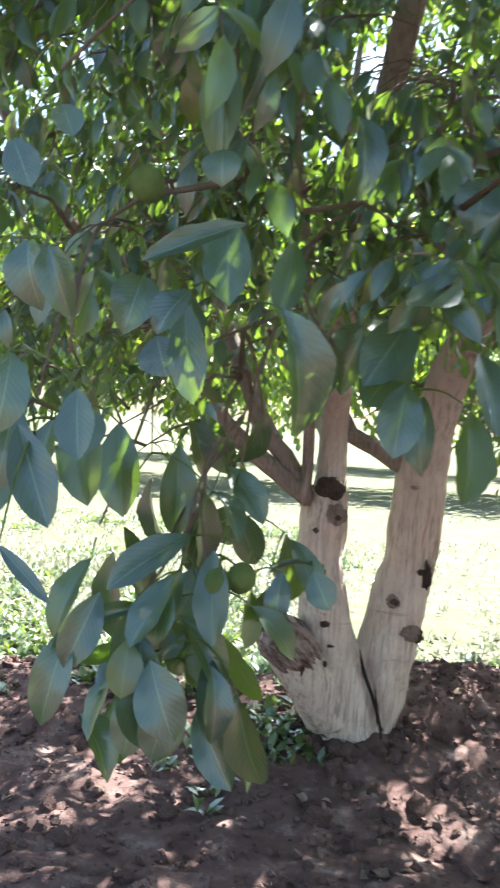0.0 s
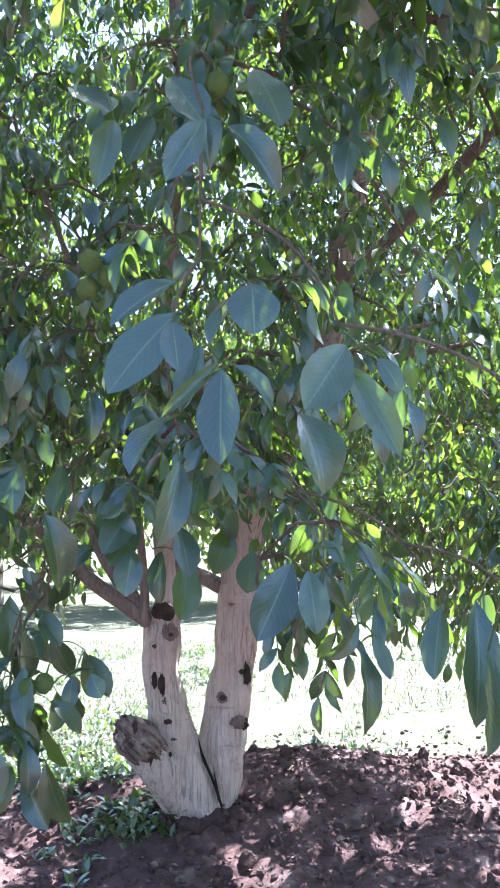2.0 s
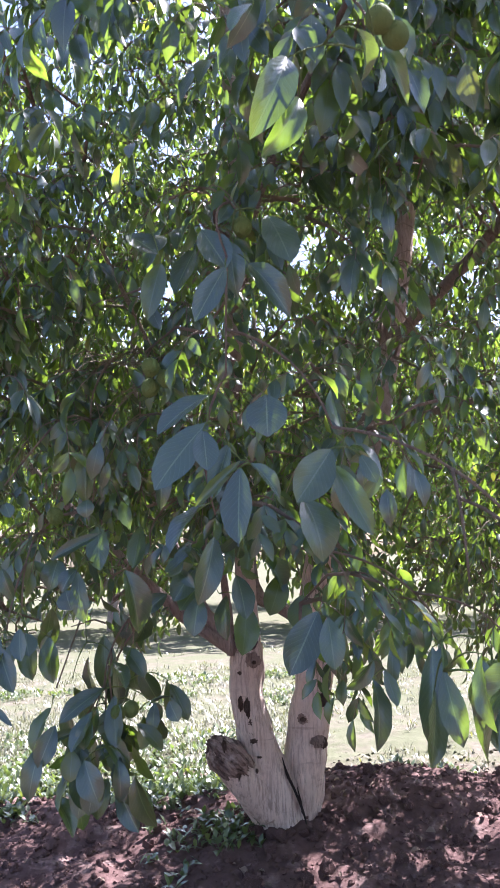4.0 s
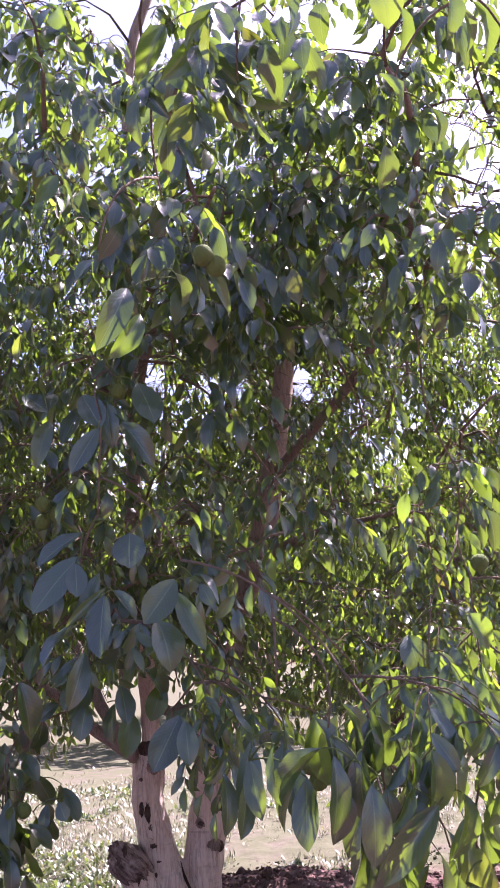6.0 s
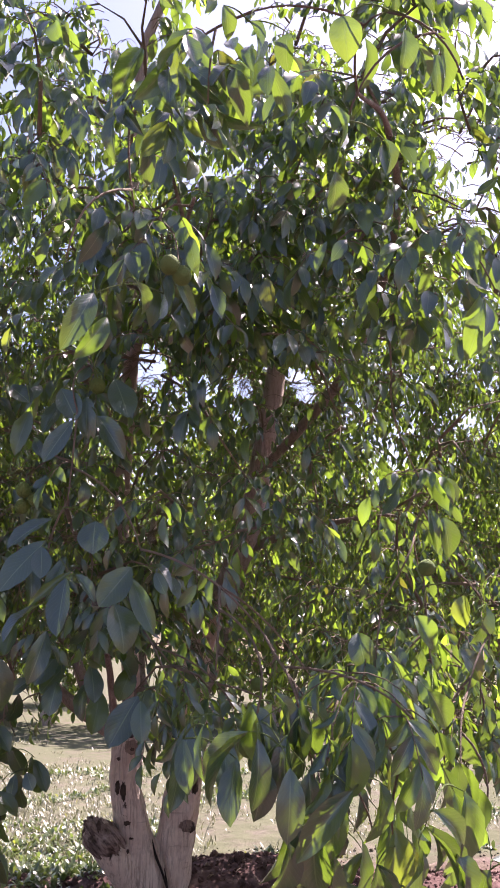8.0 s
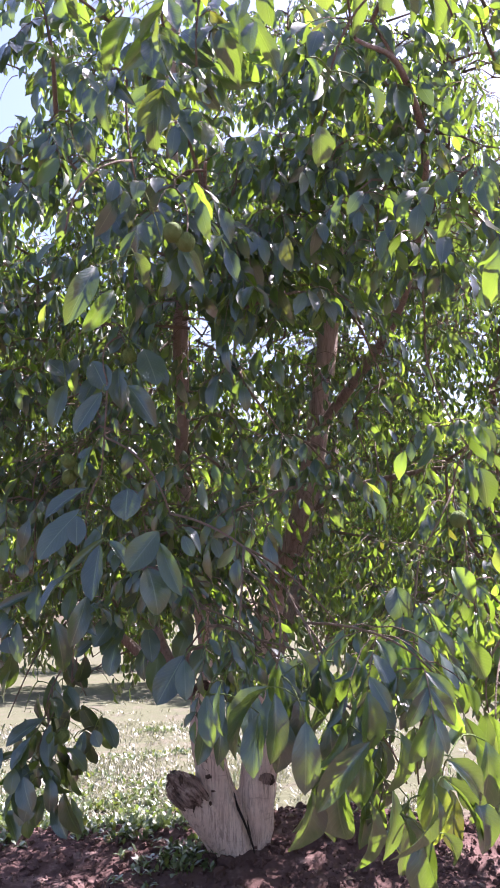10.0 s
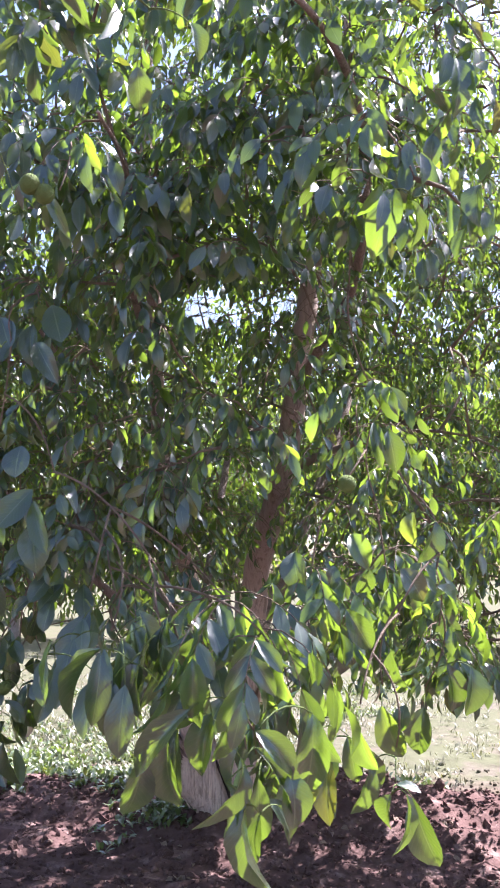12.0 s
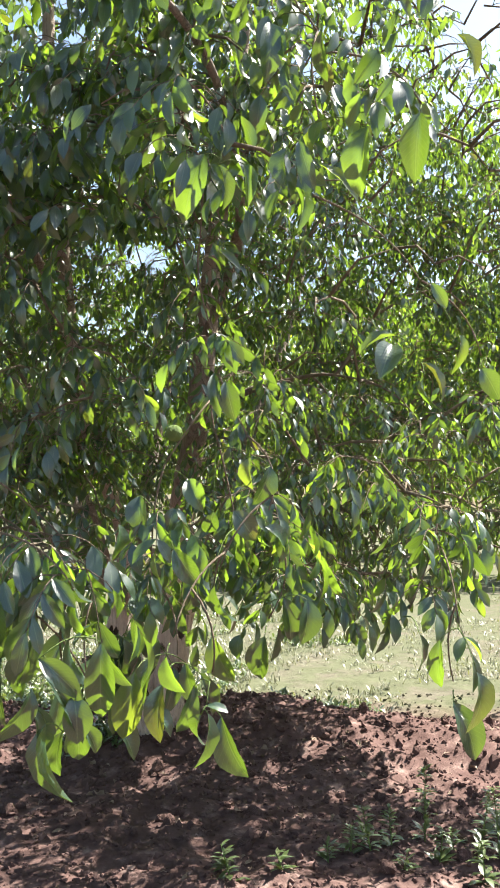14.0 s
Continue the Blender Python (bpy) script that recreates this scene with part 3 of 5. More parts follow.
hanging_shoot((1.50, 0.45, 0.82), [
    (1.50, 0.42, 0.76, 1.56, 0.42, 0.74, 0.035), (1.49, 0.40, 0.74, 1.46, 0.43, 0.65, 0.064), (1.54, 0.43, 0.73, 1.60, 0.48, 0.56, 0.082),
    (1.53, 0.33, 0.76, 1.50, 0.32, 0.62, 0.070), (1.43, 0.52, 0.79, 1.37, 0.54, 0.66, 0.061),
])
hanging_shoot((1.42, 0.34, 0.94), [
    (1.42, 0.31, 0.91, 1.46, 0.35, 0.81, 0.062),
])
hanging_shoot((1.43, 0.77, 1.50), [
    (1.55, 0.76, 1.47, 1.55, 0.78, 1.37, 0.069), (1.41, 0.80, 1.30, 1.38, 0.83, 1.22, 0.059), (1.32, 0.67, 1.31, 1.30, 0.66, 1.23, 0.050),
])
hanging_shoot((1.46, 0.75, 1.77), [
    (1.44, 0.72, 1.74, 1.46, 0.71, 1.60, 0.045), (1.48, 0.71, 1.71, 1.50, 0.74, 1.59, 0.072),
])
hanging_shoot((1.61, 0.71, 1.28), [
    (1.61, 0.68, 1.25, 1.66, 0.75, 1.17, 0.072),
])
hanging_shoot((1.46, 0.87, 1.24), [
    (1.49, 0.92, 1.21, 1.47, 0.98, 1.06, 0.108), (1.43, 0.75, 1.13, 1.42, 0.70, 1.08, 0.058),
])
hanging_shoot((1.61, 0.85, 1.11), [
    (1.58, 0.79, 1.08, 1.53, 0.84, 0.97, 0.058), (1.63, 0.85, 1.02, 1.64, 0.90, 0.88, 0.076), (1.70, 0.89, 1.01, 1.68, 0.89, 0.87, 0.087),
    (1.51, 0.76, 0.91, 1.50, 0.75, 0.84, 0.057),
])
hanging_shoot((1.56, 0.91, 0.92), [
    (1.56, 0.88, 0.89, 1.54, 0.91, 0.75, 0.091),
])
hanging_shoot((1.19, -0.29, 2.77), [
    (1.20, -0.40, 2.63, 1.19, -0.38, 2.53, 0.050), (1.24, -0.34, 2.64, 1.26, -0.28, 2.57, 0.039), (1.07, -0.38, 2.68, 1.08, -0.36, 2.58, 0.079),
    (1.14, -0.23, 2.74, 1.14, -0.17, 2.64, 0.047), (1.30, -0.26, 2.72, 1.33, -0.21, 2.60, 0.059),
])
hanging_shoot((0.87, -0.29, 2.77), [
    (0.80, -0.34, 2.74, 0.81, -0.30, 2.68, 0.042), (0.86, -0.31, 2.72, 0.87, -0.31, 2.61, 0.053), (0.95, -0.31, 2.69, 0.95, -0.28, 2.61, 0.053),
])
hanging_shoot((1.36, -0.31, 2.57), [
    (1.36, -0.34, 2.54, 1.40, -0.29, 2.49, 0.051),
])
hanging_shoot((1.08, -0.34, 2.44), [
    (1.03, -0.44, 2.41, 1.03, -0.51, 2.27, 0.038), (1.05, -0.33, 2.32, 1.04, -0.28, 2.25, 0.055), (1.16, -0.32, 2.41, 1.17, -0.29, 2.34, 0.046),
])
hanging_shoot((0.57, -0.07, 2.36), [
    (0.65, -0.05, 2.15, 0.65, -0.06, 2.07, 0.039), (0.60, -0.19, 2.12, 0.61, -0.14, 2.06, 0.039), (0.49, -0.12, 2.12, 0.44, -0.06, 1.97, 0.067),
    (0.51, -0.04, 2.09, 0.46, 0.01, 1.97, 0.056), (0.60, -0.13, 2.33, 0.60, -0.08, 2.29, 0.041),
])
hanging_shoot((0.56, -0.11, 2.64), [
    (0.56, -0.14, 2.61, 0.54, -0.14, 2.51, 0.048),
])
hanging_shoot((0.76, -0.23, 2.56), [
    (0.76, -0.26, 2.53, 0.79, -0.21, 2.46, 0.045),
])
hanging_shoot((0.67, 0.10, 2.27), [
    (0.67, 0.07, 2.24, 0.72, 0.06, 2.15, 0.035),
])
hanging_shoot((0.44, -0.24, 2.15), [
    (0.44, -0.27, 2.12, 0.40, -0.27, 2.07, 0.033),
])
hanging_shoot((1.84, 0.39, 2.38), [
    (1.81, 0.27, 2.28, 1.85, 0.28, 2.14, 0.048), (1.76, 0.38, 2.31, 1.75, 0.36, 2.19, 0.070), (1.83, 0.44, 2.28, 1.93, 0.48, 2.16, 0.055),
    (1.79, 0.32, 2.17, 1.80, 0.29, 2.04, 0.043), (1.98, 0.39, 2.35, 1.96, 0.42, 2.16, 0.093),
])
hanging_shoot((1.79, 0.40, 2.71), [
    (1.71, 0.38, 2.68, 1.70, 0.37, 2.51, 0.081), (1.86, 0.36, 2.62, 1.86, 0.44, 2.52, 0.047),
])
hanging_shoot((2.24, 0.58, 2.69), [
    (2.24, 0.55, 2.66, 2.32, 0.60, 2.52, 0.098),
])
hanging_shoot((2.13, 0.28, 2.34), [
    (2.13, 0.25, 2.31, 2.11, 0.30, 2.15, 0.080),
])
hanging_shoot((1.59, 0.32, 2.31), [
    (1.54, 0.29, 2.28, 1.47, 0.29, 2.07, 0.094), (1.58, 0.30, 2.25, 1.57, 0.35, 2.14, 0.047), (1.66, 0.27, 2.23, 1.67, 0.26, 2.11, 0.040),
])
hanging_shoot((2.09, 0.74, 1.99), [
    (2.02, 0.68, 1.82, 1.92, 0.65, 1.76, 0.051), (2.09, 0.77, 1.75, 2.15, 0.78, 1.63, 0.049), (2.01, 0.66, 1.79, 1.98, 0.59, 1.68, 0.085),
    (2.10, 0.72, 1.70, 2.11, 0.73, 1.60, 0.044), (2.20, 0.81, 1.84, 2.21, 0.81, 1.73, 0.049), (2.13, 0.62, 1.96, 2.17, 0.65, 1.89, 0.040),
])
hanging_shoot((2.27, 0.91, 1.77), [
    (2.27, 0.88, 1.74, 2.32, 0.89, 1.65, 0.071),
])
hanging_shoot((2.03, 0.82, 0.97), [
    (1.99, 0.87, 0.94, 1.97, 0.89, 0.80, 0.100), (2.07, 0.71, 0.93, 2.05, 0.76, 0.82, 0.073),
])
hanging_shoot((2.18, 0.72, 0.95), [
    (2.13, 0.70, 0.92, 2.13, 0.74, 0.78, 0.056), (2.23, 0.69, 0.83, 2.24, 0.68, 0.67, 0.081),
])
hanging_shoot((2.16, 0.78, 0.76), [
    (2.16, 0.75, 0.73, 2.22, 0.79, 0.56, 0.094),
])
hanging_shoot((0.28, 1.40, 1.34), [
    (0.31, 1.36, 1.16, 0.30, 1.35, 1.00, 0.092), (0.19, 1.30, 1.25, 0.11, 1.29, 1.15, 0.081), (0.22, 1.44, 1.19, 0.24, 1.45, 1.02, 0.112),
    (0.37, 1.32, 1.30, 0.43, 1.37, 1.19, 0.083), (0.14, 1.44, 1.31, 0.10, 1.49, 1.18, 0.089), (0.43, 1.37, 1.25, 0.39, 1.34, 1.12, 0.084),
])
hanging_shoot((0.07, 1.32, 1.23), [
    (0.07, 1.29, 1.20, -0.00, 1.29, 1.15, 0.059),
])
hanging_shoot((0.49, 1.36, 1.21), [
    (0.49, 1.33, 1.18, 0.47, 1.33, 1.07, 0.083),
])
hanging_shoot((1.00, 0.15, 1.16), [
    (1.06, 0.15, 1.05, 1.02, 0.15, 0.91, 0.081), (1.04, 0.19, 1.13, 0.98, 0.26, 1.04, 0.069), (0.89, 0.08, 1.13, 0.88, 0.09, 0.96, 0.075),
    (1.08, 0.20, 0.95, 1.06, 0.19, 0.81, 0.079), (0.95, -0.05, 1.04, 0.94, -0.05, 0.89, 0.069),
])
hanging_shoot((0.88, 0.01, 1.13), [
    (0.88, -0.02, 1.10, 0.86, -0.02, 0.95, 0.061),
])
hanging_shoot((1.03, 0.25, 0.95), [
    (0.99, 0.21, 0.92, 0.99, 0.22, 0.72, 0.072), (0.95, 0.19, 0.90, 0.89, 0.25, 0.74, 0.052), (1.14, 0.25, 0.84, 1.10, 0.26, 0.68, 0.066),
])
hanging_shoot((1.18, 0.30, 0.82), [
    (1.18, 0.27, 0.79, 1.14, 0.37, 0.59, 0.072),
])
hanging_shoot((1.24, 0.66, 1.07), [
    (1.28, 0.58, 0.86, 1.23, 0.58, 0.67, 0.075), (1.19, 0.67, 1.04, 1.25, 0.62, 0.96, 0.071), (1.12, 0.73, 0.87, 1.00, 0.77, 0.68, 0.091),
    (1.26, 0.49, 0.83, 1.21, 0.49, 0.58, 0.095), (1.35, 0.69, 0.83, 1.37, 0.73, 0.70, 0.060),
])
hanging_shoot((1.04, 0.64, 0.97), [
    (1.02, 0.56, 0.94, 0.96, 0.55, 0.79, 0.076), (1.07, 0.67, 0.84, 0.99, 0.67, 0.59, 0.093),
])
hanging_shoot((1.32, 0.67, 0.83), [
    (1.39, 0.70, 0.80, 1.41, 0.76, 0.66, 0.053), (1.31, 0.59, 0.78, 1.31, 0.56, 0.62, 0.078), (1.25, 0.63, 0.70, 1.31, 0.65, 0.61, 0.059),
])
hanging_shoot((1.09, 0.50, 0.79), [
    (1.09, 0.47, 0.76, 1.03, 0.52, 0.56, 0.079),
])
hanging_shoot((1.11, 0.70, 0.68), [
    (1.11, 0.67, 0.65, 1.17, 0.70, 0.52, 0.078),
])
hanging_shoot((1.28, 0.67, 1.43), [
    (1.30, 0.64, 1.23, 1.33, 0.68, 1.12, 0.077), (1.20, 0.69, 1.35, 1.22, 0.67, 1.23, 0.086), (1.37, 0.66, 1.40, 1.42, 0.65, 1.30, 0.069),
    (1.13, 0.68, 1.26, 1.11, 0.67, 1.15, 0.082), (1.37, 0.52, 1.19, 1.43, 0.57, 1.08, 0.071),
])
hanging_shoot((1.56, 0.75, 1.47), [
    (1.61, 0.76, 1.44, 1.56, 0.75, 1.32, 0.071), (1.51, 0.69, 1.30, 1.57, 0.71, 1.21, 0.079),
])
hanging_shoot((1.04, 0.44, 1.20), [
    (1.04, 0.41, 1.17, 1.01, 0.43, 1.04, 0.080),
])
hanging_shoot((1.49, 0.57, 1.11), [
    (1.49, 0.54, 1.08, 1.53, 0.63, 0.97, 0.070),
])
hanging_shoot((1.30, 0.95, 1.10), [
    (1.30, 0.92, 1.07, 1.27, 0.94, 0.96, 0.091),
])
hanging_shoot((1.00, 0.79, 1.04), [
    (1.00, 0.76, 1.01, 0.97, 0.79, 0.87, 0.096),
])
hanging_shoot((1.45, 0.68, 0.95), [
    (1.45, 0.65, 0.92, 1.50, 0.71, 0.78, 0.085),
])
hanging_shoot((-0.16, 1.38, 0.88), [
    (-0.13, 1.38, 0.81, -0.07, 1.36, 0.64, 0.113), (-0.17, 1.29, 0.85, -0.21, 1.28, 0.72, 0.114), (-0.22, 1.43, 0.74, -0.19, 1.45, 0.58, 0.141),
    (-0.15, 1.37, 0.70, -0.16, 1.35, 0.53, 0.131), (-0.04, 1.31, 0.81, 0.03, 1.33, 0.72, 0.059), (-0.29, 1.33, 0.76, -0.32, 1.33, 0.58, 0.121),
    (-0.09, 1.34, 0.71, -0.05, 1.33, 0.56, 0.099),
])
hanging_shoot((-0.20, 1.49, 0.68), [
    (-0.23, 1.43, 0.65, -0.30, 1.43, 0.49, 0.141), (-0.08, 1.44, 0.59, -0.00, 1.42, 0.42, 0.123), (-0.30, 1.51, 0.53, -0.25, 1.47, 0.41, 0.119),
])
hanging_shoot((-0.26, 1.60, 1.15), [
    (-0.25, 1.58, 1.04, -0.20, 1.57, 0.84, 0.145), (-0.13, 1.53, 0.98, -0.15, 1.54, 0.79, 0.131), (-0.34, 1.62, 1.12, -0.37, 1.65, 0.92, 0.148),
    (-0.30, 1.57, 0.92, -0.29, 1.61, 0.71, 0.144),
])
hanging_shoot((-0.20, 1.79, 1.15), [
    (-0.20, 1.76, 1.12, -0.14, 1.78, 0.97, 0.132),
])
hanging_shoot((-0.04, 1.53, 1.10), [
    (-0.04, 1.50, 1.07, -0.10, 1.50, 0.92, 0.114),
])
hanging_shoot((-0.07, 1.64, 0.95), [
    (-0.07, 1.64, 0.92, -0.02, 1.69, 0.79, 0.126), (0.02, 1.61, 0.90, 0.04, 1.63, 0.76, 0.108), (-0.20, 1.65, 0.81, -0.14, 1.75, 0.61, 0.125),
    (-0.01, 1.52, 0.80, 0.01, 1.53, 0.72, 0.080),
])
hanging_shoot((-0.18, 1.64, 0.80), [
    (-0.24, 1.55, 0.77, -0.18, 1.54, 0.58, 0.141), (-0.12, 1.67, 0.70, -0.19, 1.78, 0.49, 0.133),
])

hanging_shoot((-0.32, 1.04, 1.17), [
    (-0.33, 1.05, 1.10, -0.35, 1.04, 0.98, 0.070), (-0.29, 1.02, 1.12, -0.27, 1.02, 0.99, 0.068), (-0.37, 1.00, 1.12, -0.38, 1.00, 1.00, 0.065),
    (-0.25, 1.10, 1.10, -0.23, 1.10, 0.97, 0.066), (-0.40, 1.08, 1.07, -0.42, 1.07, 0.95, 0.064),
])
hang = np.random.default_rng(15)
for x, y, z in [(0.78, 0.12, 1.22), (0.93, 0.2, 1.27), (1.02, 0.75, 1.02), (1.1, 0.9, 1.05), (1.16, 0.82, 0.9)]:  # the shaded bunch before the right stem
    bunch = []
    for k in range(6):
        bx, by, bz = x + hang.normal() * 0.05, y + hang.normal() * 0.06, z - 0.03 - 0.17 * hang.random()
        long = hang.uniform(0.11, 0.17)
        bunch.append((bx, by, bz, bx + hang.normal() * 0.03, by + hang.normal() * 0.03, bz - long, long * hang.uniform(0.36, 0.46)))
    hanging_shoot((x, y, z), bunch)

# openings right through the crown
OPENINGS = [((0.58, 0.3, 2.06), (-0.06, 6.0, 3.92), 0.11), ((0.85, 0.3, 2.01), (0.84, 6.0, 3.73), 0.08), ((1.02, 0.3, 1.99), (1.43, 6.0, 3.68), 0.08),
            ((0.82, 0.3, 1.99), (1.48, 6.0, 3.84), 0.10), ((0.6, 0.3, 1.98), (0.65, 6.0, 3.79), 0.08), ((1.08, 0.3, 1.97), (-0.7, 6.0, 3.75), 0.10),
            ((1.39, 0.3, 1.99), (-0.71, 6.0, 3.69), 0.10), ((0.48, 0.3, 3.2), (-0.38, 6.0, 7.74), 0.13), ((-0.04, 0.3, 2.79), (-1.74, 6.0, 6.83), 0.13),
            ((1.46, 0.3, 2.76), (3.03, 6.0, 6.22), 0.10), ((2.3, 0.3, 2.57), (2.46, 6.0, 5.69), 0.16), ((0.14, 1.16, 1.68), (0.61, 6.56, 3.66), 0.10),
            ((-0.06, 0.98, 1.8), (-0.4, 6.49, 4.03), 0.11), ((-0.17, 0.6, 1.08), (-0.72, 5.07, 0.88), 0.16), ((-0.22, 0.6, 1.04), (-1.08, 5.07, 0.62), 0.16),
            ((0.58, 0.4, 1.63), (0.32, 3.3, 2.03), 0.08), ((0.76, 0.4, 1.48), (0.69, 3.3, 1.72), 0.07), ((1.12, 0.4, 1.53), (0.31, 3.3, 1.85), 0.11),
            ((1.25, 0.4, 1.7), (0.59, 3.3, 2.24), 0.08), ((1.43, 0.4, 1.67), (1.01, 3.3, 2.15), 0.08)]


def clear_of_openings(points):
    """True for each point that lies outside all the openings."""
    free = np.ones(len(points), bool)
    for a, b, r in OPENINGS:
        a, b = np.array(a), np.array(b)
        f = np.clip(((points - a) @ (b - a)) / ((b - a) @ (b - a)), -0.1, 1)[:, None]
        free &= np.linalg.norm(points - a - f * (b - a), axis=1) > r
    return free


rng = np.random.default_rng(7)
targets = np.vstack([
    crown_targets(1450, rng),
    zone(34, (1.1, 0.95, 1.0), (2.2, 1.9, 1.6), rng), zone(26, (1.3, 1.5, 0.95), (2.5, 3.6, 1.5), rng),  # hanging at the sunny side
    zone(26, (-0.6, 1.4, 1.35), (0.55, 2.0, 2.1), rng), zone(26, (-1.0, 2.6, 1.0), (-0.1, 4.4, 1.5), rng),  # over the path, and low behind the trunk
    # the first zone is out of view, added to shade the soil
    zone(24, (2.2, 2.3, 1.0), (3.2, 3.5, 2.2), rng), zone(170, (1.2, 3.0, 1.3), (2.6, 4.8, 4.2), rng), zone(105, (-0.95, 2.0, 1.6), (-0.1, 4.2, 3.5), rng), zone(14, (0.4, 0.6, 2.4), (1.2, 1.6, 3.4), rng),
    zone(36, (-0.15, 1.4, 1.45), (0.72, 2.3, 1.85), rng), zone(16, (-0.95, 1.6, 1.0), (-0.35, 3.2, 1.4), rng), zone(22, (0.9, 2.9, 1.08), (1.7, 4.4, 1.35), rng),
    zone(26, (-1.1, 1.0, 1.25), (0.0, 2.5, 2.3), rng), zone(30, (-1.2, 2.9, 1.2), (0.1, 4.4, 3.0), rng), zone(75, (-1.2, 1.2, 2.1), (0.0, 3.5, 3.9), rng),  # the dense shaded side
    zone(80, (2.1, 2.6, 1.8), (3.3, 4.0, 3.2), rng), zone(90, (1.0, 2.6, 2.2), (2.9, 4.8, 4.2), rng), zone(40, (-1.0, 1.0, 2.6), (0.2, 2.6, 3.9), rng), zone(40, (1.3, 0.5, 2.7), (2.5, 2.2, 3.9), rng),  # high over the shade, the first zone added to keep the soil dark
    # clumps added along the sun's path to the soil, to shade it
    np.array([[gx + 0.451 * (z + 0.1), gy + 0.501 * (z + 0.1), z] for gx, gy, z in rng.uniform((0.2, 1.6, 2.9), (2.1, 2.6, 3.7), (48, 3))]),
    zone(28, (0.9, 0.4, 2.6), (2.0, 1.4, 3.5), rng), zone(18, (0.7, 1.4, 2.0), (1.3, 2.0, 2.8), rng), zone(60, (-0.6, 4.0, 3.4), (2.0, 5.2, 4.9), rng), zone(40, (-0.4, 4.2, 1.6), (1.3, 5.5, 3.2), rng), zone(26, (-1.2, 3.0, 1.6), (-0.1, 4.4, 3.2), rng),  # the back
    zone(110, (1.3, 3.3, 1.25), (3.3, 5.3, 3.0), rng),  # far side, in the sun
    zone(45, (-1.0, 1.7, 2.5), (-0.3, 3.4, 3.7), rng), zone(80, (1.5, 1.9, 2.6), (2.6, 3.8, 4.3), rng), np.array([0.3, 0.45, 1.5]) + rng.uniform(0.75, 1.9, (16, 1)) * np.array([0.451, 0.501, 1.0]) + rng.normal(size=(16, 3)) * 0.14,  # the last row is added up the sun's path, to shade sprays before the fork
])
nodes_of_shoots = np.array([n for n, _ in SHOOTS])
branch_heap = Heap()
tips = []
for line, rad, tip in grow(limb_lines, np.vstack([targets, nodes_of_shoots + np.array([0, 0.03, 0.02])]), rng, len(SHOOTS)):
    if np.min(np.linalg.norm(nodes_of_shoots - tip, axis=1)) > 0.05:
        tips.append(tip)
    if line is not None and (tip[2] < 1.3 or clear_of_openings(line[[len(line) // 2, -1]]).any()):
        reach = np.linalg.norm(line[-1] - line[0])
        if reach > 0.42:
            child(mesh_object("branch", *tube(line, rad, 7, 0.1, len(tips)), TWIG), tree, FOOT)
        else:
            branch_heap.add(*tube(line, rad, 5))
        if reach > 0.35:  # leaves along the outer part of a long branch
            for f0 in np.arange(0.45, 0.95, 0.16 / reach):
                p = line[int(f0 * (len(line) - 1))] + rng.normal(size=3) * 0.02
                if p[1] > 0.9 or p[2] > 2.3 or rng.random() < 0.7:
                    tips.append(p)
tips = np.array(tips)
# gaps in the crown through which the sun reaches the hanging branches and two patches of the soil
qx, qy = tips[:, 0] - 0.45 * (tips[:, 2] - 1), tips[:, 1] - 0.50 * (tips[:, 2] - 1)
gap = (tips[:, 2] > 1.9) & (qx > 0.95) & (qx < 1.9) & (qy > 0.0) & (qy < 1.45)
gap |= (qx > 2.15) & (qx < 2.9) & (qy > 3.2) & (qy < 4.25)
gap |= (qx > 1.85) & (qy > 1.4) & (qy < 2.05)
tips = tips[~gap | (rng.random(len(tips)) < 0.1)]
out = tips - np.array([0.85, 2.4, 2.2])
out[:, 2] *= 0.4
out /= np.linalg.norm(out, axis=1, keepdims=True)
P, A, N, L, stalks = compound_leaves(tips, out, rng, 6, 0.083)
L *= np.clip(1.36 - 0.36 * P[:, 1], 0.72, 1.36)  # the outer leaves towards the path are the largest
# small holes in the leaf cover: sun flecks on the soil and on the inner leaves
flecks = [(0.56, 2.58, 0.09), (0.63, 2.50, 0.06), (0.48, 2.66, 0.05), (0.02, 1.96, 0.07), (0.0, 1.84, 0.06), (0.84, 1.99, 0.08), (0.95, 2.05, 0.06), (1.11, 3.5, 0.08),
          (-0.08, 2.57, 0.06), (0.29, 2.86, 0.07), (1.5, 3.25, 0.08), (1.32, 3.0, 0.07), (1.25, 2.6, 0.06), (0.98, 2.75, 0.06), (-0.4, 2.75, 0.09), (-0.55, 2.5, 0.07),
          (-0.3, 3.1, 0.10), (0.02, 3.3, 0.08), (1.1, 1.75, 0.06), (0.3, 1.75, 0.05), (1.55, 2.55, 0.07), (0.75, 2.9, 0.05), (0.6, 2.0, 0.04), (0.05, 2.2, 0.04)]
mids = P + A * L[:, None] * 0.5
gx0, gy0 = mids[:, 0] - 0.451 * (mids[:, 2] + 0.1), mids[:, 1] - 0.501 * (mids[:, 2] + 0.1)
lost = np.zeros(len(P), bool)
for x, y, r in flecks:
    lost |= (gx0 - x) ** 2 + ((gy0 - y) * 0.83) ** 2 < (r * 0.75 + 0.02) ** 2
lost |= (gx0 > 1.8) & (gx0 < 2.5) & (gy0 > 2.65) & (gy0 < 3.75)
hole = np.random.default_rng(77)
ragged = np.array([noise.noise(Vector((a * 3.0, b * 3.0, 14.0))) for a, b in zip(gx0, gy0)])
lost |= (gx0 > 1.35 + 0.3 * ragged) & (gy0 > 0.9) & (gy0 < 1.55 + 0.4 * ragged) & (hole.random(len(P)) < 0.85)
